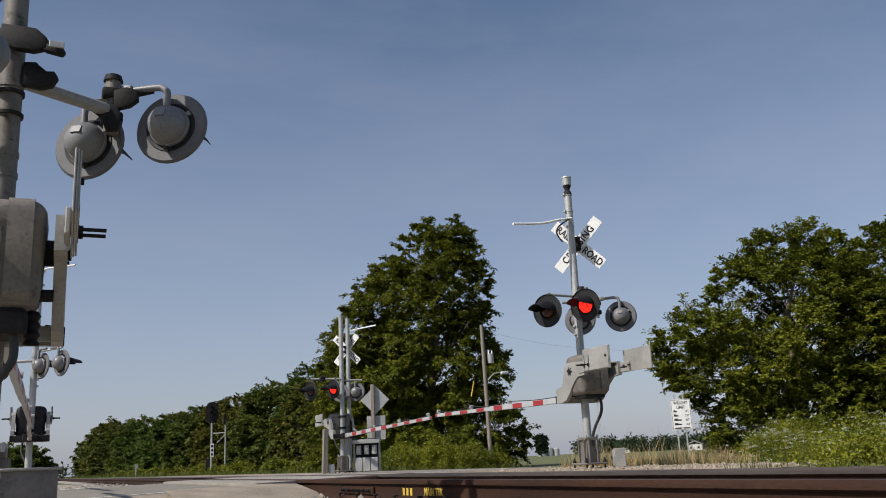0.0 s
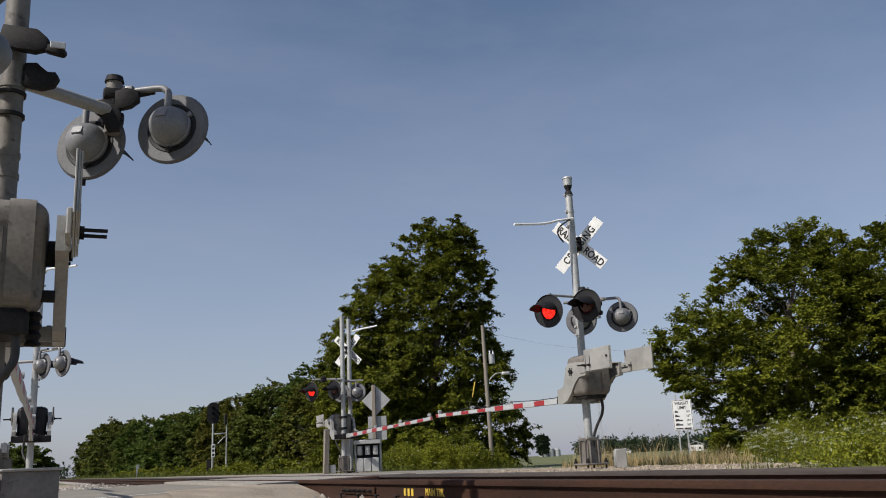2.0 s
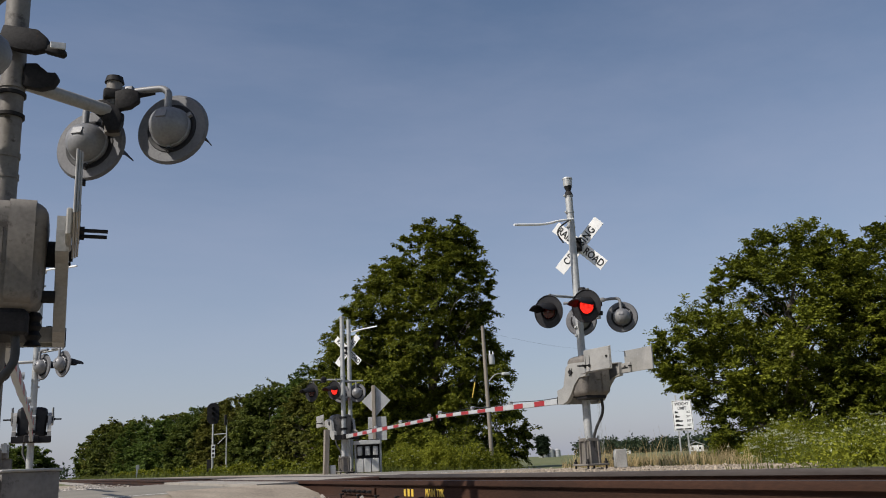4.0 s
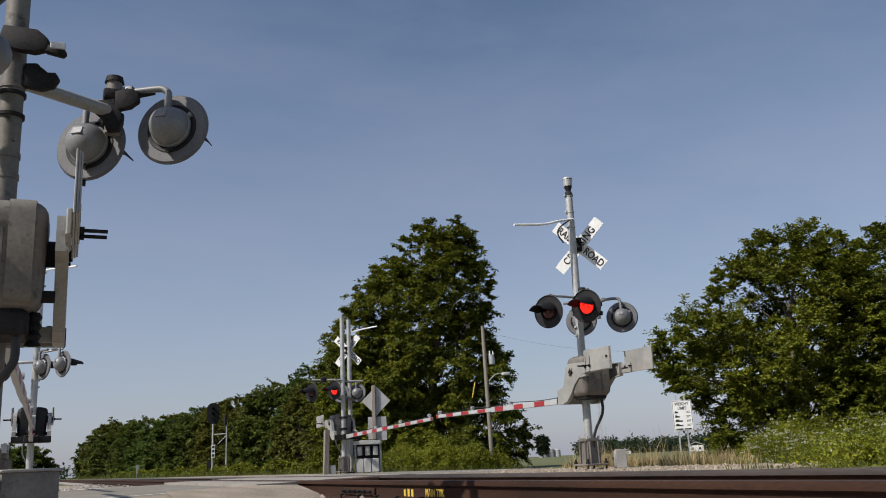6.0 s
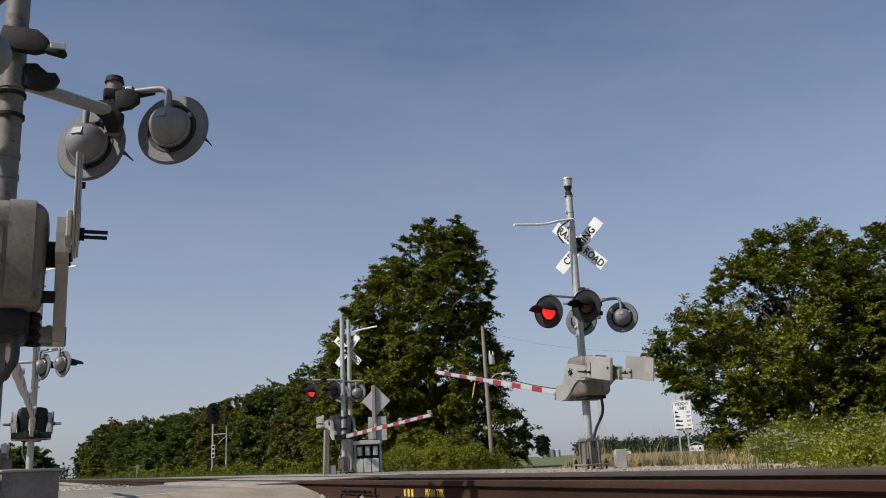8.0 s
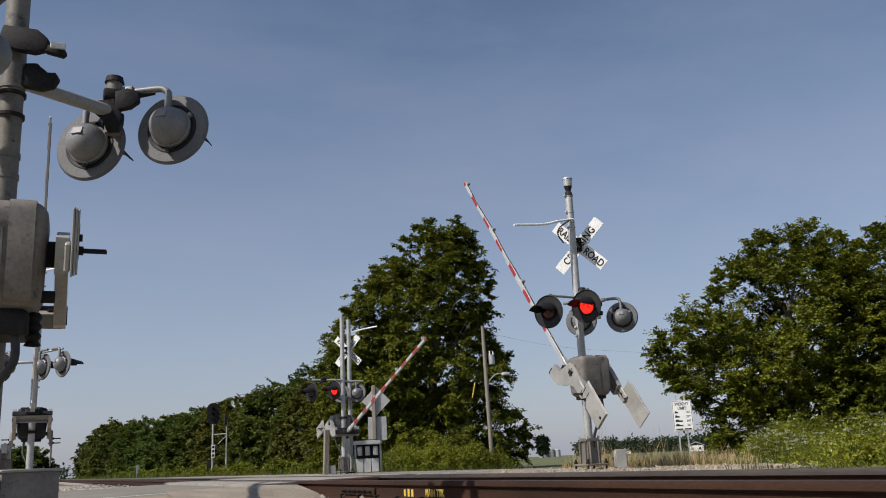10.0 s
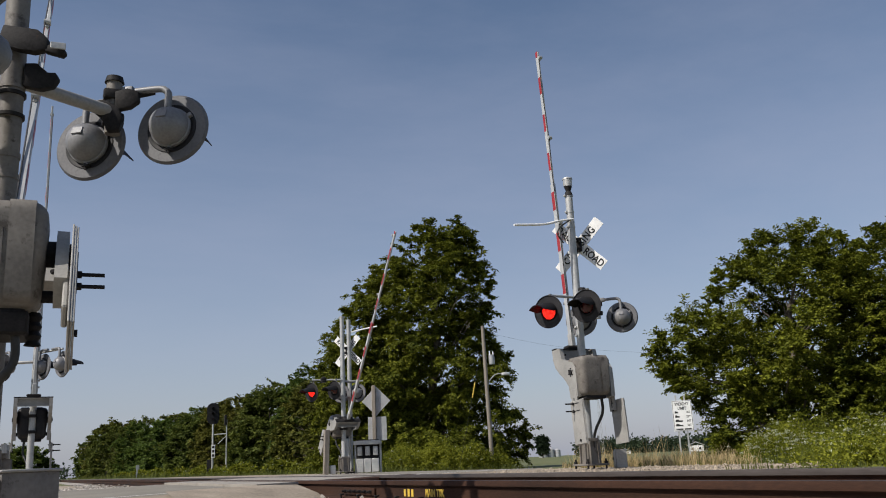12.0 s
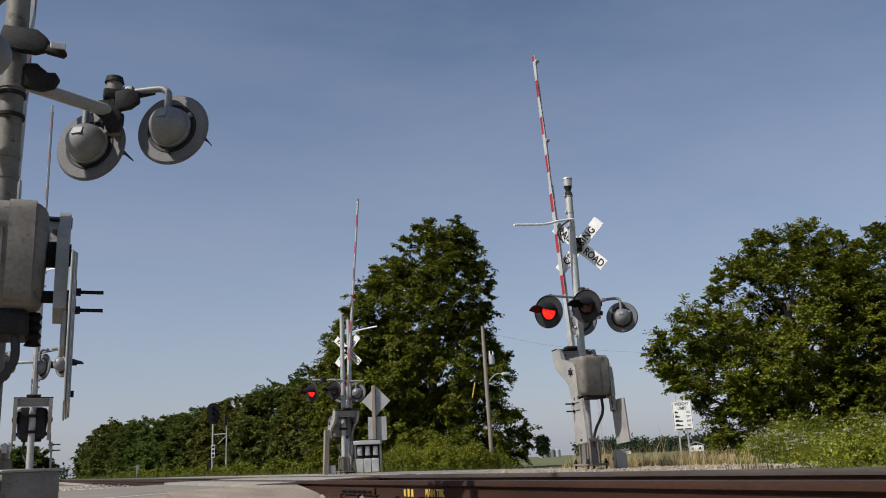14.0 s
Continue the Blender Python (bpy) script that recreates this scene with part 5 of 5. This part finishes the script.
jb = thing("junction_box", pose(8.12, 11.30, -0.085, rz=-28), "small grey steel junction box on gravel", "junction box")
part("body", block(bmesh.new(), (0.17, 0.18, 0.28), (0, 0, 0.145), None, 0.010, 1), "alu", jb)
part("door", block(bmesh.new(), (0.02, 0.15, 0.24), (-0.093, 0, 0.145), None, 0.006, 1), "galv", jb, "pale grey door")
part("latch", block(bmesh.new(), (0.02, 0.03, 0.05), (-0.108, 0.05, 0.15), None, 0.004, 1), "iron", jb)

cb = thing("equipment_case", pose(-0.125, 4.16, -0.17, rz=40), "grey painted steel case beside the gate", "cabinet")
part("body", block(bmesh.new(), (0.28, 0.36, 0.355), (0, 0, 0.1775), None, 0.006, 2), "box", cb)
part("lid", block(bmesh.new(), (0.30, 0.38, 0.012), (0, 0, 0.360), None, 0.004, 1), "alu", cb, "flat grey lid")
part("hinge", rod(bmesh.new(), (-0.150, -0.165, 0.04), (-0.150, -0.165, 0.33), 0.009, seg=10), "galv", cb)
part("latch", block(bmesh.new(), (0.03, 0.05, 0.04), (-0.152, -0.10, 0.20), None, 0.01), "iron", cb)

rc = thing("relay_case", pose(-0.62, 6.85, -0.16, rz=10), "pale grey metal case on a stub", "cabinet")
part("body", block(bmesh.new(), (0.30, 0.30, 0.62), (0, 0, 0.34), None, 0.012), "galv", rc)
part("stub", rod(bmesh.new(), (0, 0, 0), (0, 0, 0.1), 0.08), "iron", rc)

# block signal by the track
sig = thing("track_signal", pose(13.9, 78.6, -0.42, rz=-10), "black oval railway signal on a grey post", "railway signal")
part("post", rod(bmesh.new(), (0, 0, 0), (0, 0, 4.6), 0.10, 0.085, 14), "galv", sig)
bm = plate(bmesh.new(), [(0.52 * math.cos(a) * (1 if abs(math.sin(a)) < 0.2 else 1), 5.5 + 0.42 * (1 if math.sin(a) > 0 else -1) + 0.52 * math.sin(a)) for a in (2 * math.pi * k / 28 for k in range(28))], 0.05)
tgt = part("target", bm, "black", sig, "black oval background", False)
for k, z in enumerate((5.95, 5.5, 5.05)):
    bm = turned(bmesh.new(), [(0.0, 0.13), (0.35, 0.13), (0.35, 0.12), (0.0, 0.12)], aligned((0, -1, 0), (0, -0.02, z)), 20, math.pi * 1.25, -math.pi * 0.625)
    part("hood", bm, "black", tgt)
part("red_lens", rod(bmesh.new(), (0, -0.03, 5.05), (0, -0.06, 5.05), 0.07, seg=16), "unlit", tgt, "red signal lens")
part("number_board", block(bmesh.new(), (0.30, 0.02, 1.1), (0.05, -0.12, 2.3), None, 0.004, 1), "white", sig, "white board with dark bars", False)
for k in range(3):
    part("dark_bar", block(bmesh.new(), (0.18, 0.02, 0.20), (0.05, -0.135, 2.65 - 0.35 * k), None, 0.004, 1), "ink", sig, "dark bar", False)
part("case", block(bmesh.new(), (0.45, 0.3, 1.0), (-0.25, 0.1, 1.1), None, 0.02, 1), "iron", sig, "dark case on the post")
part("base", block(bmesh.new(), (0.5, 0.5, 0.4), (0, 0, 0.2), None, 0.03, 1), "concrete", sig)
lad = thing("signal_ladder", pose(15.0, 78.2, -0.42), "grey steel service post beside the signal", "post")
part("rail", rod(bmesh.new(), (0, 0, 0), (0, 0, 4.9), 0.07, 0.06, 10), "galv", lad)
part("tie_bar", rod(bmesh.new(), (-1.0, 0.3, 3.7), (0, 0, 3.75), 0.05, seg=8), "galv", lad)
part("strut", rod(bmesh.new(), (-0.7, 0.2, 2.9), (0, 0, 3.6), 0.03, seg=8), "galv", lad)
part("lamp_case", block(bmesh.new(), (0.2, 0.2, 0.9), (-0.1, 0, 4.9), None, 0.03, 1), "iron", lad)
mk = thing("marker_post", pose(9.6, 97.6, -0.3), "leaning grey lineside marker post", "post")
part("stake", block(bmesh.new(), (0.14, 0.14, 1.3), (0, 0, 0.65), Matrix.Rotation(radians(4), 3, "Y"), 0.01, 1), "galv", mk)
part("plate", block(bmesh.new(), (0.34, 0.03, 0.45), (0.05, -0.09, 1.25), None, 0.005, 1), "signback", mk, "small pale plate", False)

# utility pole
up = thing("utility_pole", pose(17.16, 32.8, -0.42, ry=-1.0), "weathered timber pole with a transformer and a lamp", "utility pole")
part("pole", rod(bmesh.new(), (0, 0, 0), (0, 0, 6.1), 0.095, 0.075, 16), "wood", up)
bm = rod(bmesh.new(), (0.27, -0.10, 4.45), (0.27, -0.10, 4.85), 0.125, seg=20)
part("transformer", bm, "signback", up, "pale grey transformer can")
for dx in (-0.08, 0.08):
    part("insulator", rod(bmesh.new(), (0.27 + dx, -0.10, 4.85), (0.27 + dx, -0.10, 5.0), 0.035, 0.02, 10), "white", up)
part("lamp_arm", sweep(bmesh.new(), [(0.1, -0.05, 3.75), (0.35, -0.14, 4.0), (0.62, -0.22, 4.05)], 0.022), "galv", up)
part("lamp_head", block(bmesh.new(), (0.34, 0.16, 0.12), (0.80, -0.26, 4.02), None, 0.04), "far_wall", up, "pale lamp head")
gw = thing("guy_wire", pose(17.0, 32.8, -0.42), "steel guy wire with a yellow sleeve", "wire")
part("wire", rod(bmesh.new(), (-0.15, -0.1, 5.0), (-2.2, -1.6, 0.0), 0.005, seg=6), "iron", gw)
part("sleeve", rod(bmesh.new(), (-0.70, -0.50, 3.66), (-0.95, -0.69, 3.02), 0.022, seg=8), "yellow", gw, "yellow guard sleeve")
ow = thing("overhead_wire", pose(0, 0, 0), "thin overhead service wire", "wire")
part("wire", sweep(bmesh.new(), [(17.1, 32.7, 5.4), (20.5, 32.0, 4.7), (26.0, 31.0, 4.3)], 0.0025, 6), "cable", ow)

# weight limit sign: facing the road
ws = thing("weight_limit_sign", pose(18.96, 22.81, -0.42, rz=-38), "white weight limit sign on two steel posts", "road sign")
part("board", block(bmesh.new(), (0.62, 0.008, 0.98), (0, 0, 1.64), None, 0.003, 1), "white", ws, "white board", False)
for dx in (-0.17, 0.10):
    part("post", block(bmesh.new(), (0.05, 0.03, 2.3), (dx, 0.03, 1.15), None, 0.003, 1), "galv", ws, "perforated steel post", False)
for nm, sx, sz, x, z in (("border", 0.58, 0.012, 0, 2.11), ("border", 0.58, 0.012, 0, 1.17), ("border", 0.012, 0.94, -0.29, 1.64), ("border", 0.012, 0.94, 0.29, 1.64)):
    part(nm, block(bmesh.new(), (sx, 0.004, sz), (x, -0.006, z)), "ink", ws, "", False)
lettering("words", "WEIGHT", 0.135, Matrix.Translation((0, -0.006, 2.01)), "ink", ws, "black letter", 0.85)
lettering("words", "LIMIT", 0.135, Matrix.Translation((0, -0.006, 1.87)), "ink", ws, "black letter", 0.85)
for k in range(4):
    z = 1.745 - 0.138 * k
    wide = (0.11, 0.14, 0.23, 0.23)[k]
    bm = block(bmesh.new(), (wide, 0.004, 0.046), (-0.24 + wide / 2, -0.006, z), None, 0.0)
    block(bm, (wide * 0.45, 0.004, 0.05), (-0.235 + wide * 0.25, -0.0062, z + 0.026))
    part("truck_symbol", bm, "ink", ws, "black truck shape", False)
    lettering("words", ("16T", "23T", "30T", "36T")[k], 0.095, Matrix.Translation((0.18, -0.006, z)), "ink", ws, "black letter", 0.85)
for x in (-0.13, 0.13):
    part("text_bar", block(bmesh.new(), (0.22, 0.004, 0.040), (x, -0.006, 1.215)), "ink", ws, "", False)


# a tuft of grass at the road's edge and dry stalks by the gate
tu = np.random.default_rng(61)
blades("grass_tuft", np.stack([tu.normal(0.36, 0.03, 40), tu.normal(5.72, 0.03, 40)], 1), 0.20, 0.003, "weed", "small tuft of grass in the gravel", 62, 0.5)
blades("dry_stalks", np.stack([tu.normal(9.1, 0.35, 120), tu.normal(12.3, 0.3, 120)], 1), 0.80, 0.0035, "straw", "tall dry stalks behind the gate", 63, 0.35)

# ---- far farm ----
rm = thing("radio_mast", pose(176, 255, -0.45), "thin grey lattice mast far off", "mast")
for a in range(3):
    c, d = math.cos(a * 2.094), math.sin(a * 2.094)
    part("leg", rod(bmesh.new(), (c * 0.9, d * 0.9, 0), (c * 0.25, d * 0.25, 20), 0.05, 0.04, 5), "galv", rm)
for k in range(14):
    z = 1.2 + 1.35 * k
    w = 0.9 - 0.65 * z / 20
    bm = rod(bmesh.new(), (w, 0, z), (-w * 0.5, w * 0.87, z + 1.2), 0.03, seg=4)
    part("brace", bm, "galv", rm)
tk = thing("storage_tank", pose(-4.6, 98, -0.45), "white horizontal tank far beyond the road", "tank")
part("shell", rod(bmesh.new(), (-1.5, 0, 1.5), (1.5, 0, 1.5), 0.75, seg=20), "far_wall", tk)
for dx in (-0.9, 0.9):
    part("saddle", block(bmesh.new(), (0.3, 1.0, 1.0), (dx, 0, 0.5), None, 0.03, 1), "far_roof", tk)


def house(at, w, d, h, rz, label):
    t = thing("farm_building", pose(*at, rz=rz), label, "building", "far farm buildings")
    part("wall", block(bmesh.new(), (w, d, h), (0, 0, h / 2)), "far_wall", t, "", False)
    bm = plate(bmesh.new(), [(-w / 2 - 0.3, h - 0.05), (0, h + w * 0.22), (w / 2 + 0.3, h - 0.05), (w / 2 + 0.3, h + 0.10), (0, h + w * 0.22 + 0.2), (-w / 2 - 0.3, h + 0.10)], d + 0.6)
    part("roof", bm, "far_roof", t, "grey metal roof", False)
    for k in (-1, 1):
        part("window", block(bmesh.new(), (w * 0.14, 0.1, h * 0.35), (k * w * 0.25, -d / 2 - 0.02, h * 0.5)), "iron", t, "dark window", False)
    return t


house((151.7, 178.7, -0.45), 3.6, 5, 1.5, -40, "small white farm building far across the field")
house((191, 263, -0.45), 4, 3, 0.9, -35, "low white shed far across the field")
for x, y, r, h in ((213, 356, 2.0, 5.4), (217, 356, 1.7, 4.6), (220, 355, 1.4, 4.0)):
    t = thing("grain_bin", pose(x, y, -0.45), "round pale steel grain bin with a cone roof", "silo", "far grain bins")
    part("wall", rod(bmesh.new(), (0, 0, 0), (0, 0, h * 0.75), r, seg=24), "signback", t)
    part("roof", rod(bmesh.new(), (0, 0, h * 0.75), (0, 0, h), r * 1.05, 0.2, 24), "far_roof", t)


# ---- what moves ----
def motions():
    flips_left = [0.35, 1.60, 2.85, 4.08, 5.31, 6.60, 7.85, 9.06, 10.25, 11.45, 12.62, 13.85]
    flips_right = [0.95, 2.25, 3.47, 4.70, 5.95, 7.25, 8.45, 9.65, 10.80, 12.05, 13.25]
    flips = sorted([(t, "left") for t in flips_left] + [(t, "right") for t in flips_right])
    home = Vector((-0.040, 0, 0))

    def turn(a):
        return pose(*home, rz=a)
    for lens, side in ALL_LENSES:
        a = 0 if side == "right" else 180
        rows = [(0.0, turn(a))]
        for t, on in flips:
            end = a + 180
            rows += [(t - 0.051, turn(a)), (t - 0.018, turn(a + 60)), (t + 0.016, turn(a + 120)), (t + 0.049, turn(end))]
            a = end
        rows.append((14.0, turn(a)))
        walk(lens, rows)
    # seconds and degrees above level; two gates rise sooner than the other two
    quick = [(0, 0.8), (7.5, 0.8), (7.6, 2.4), (7.7, 4.2), (7.8, 5.8), (8.0, 10.1), (8.1, 12.5), (8.2, 15.2), (8.8, 28.5), (9.5, 43.5), (10.3, 57.2), (10.5, 61.7), (10.7, 65.5), (11.0, 70.4), (11.2, 72.7), (11.5, 78), (11.8, 83.2),
             (12.1, 86.6), (12.3, 86.7), (12.5, 85.4), (12.8, 84.9), (14, 84.9)]
    slow = [(0, 1.2), (7.6, 1.2), (8.0, 2.0), (8.2, 2.6), (9.2, 11), (10.3, 21.2), (10.6, 26.3), (11.0, 32.5), (11.3, 37), (11.6, 41), (12.0, 47.5), (12.5, 55), (13.2, 66.5), (13.6, 72), (14, 76.5)]
    sagging = [(t, a - 3.4 * max(0.0, 1 - a / 25)) for t, a in slow]
    for (arm, pv), rows in zip(ALL_ARMS, (quick, slow, sagging, quick)):
        walk(arm, [(t, pose(*pv, ry=-a)) for t, a in rows])


motions()
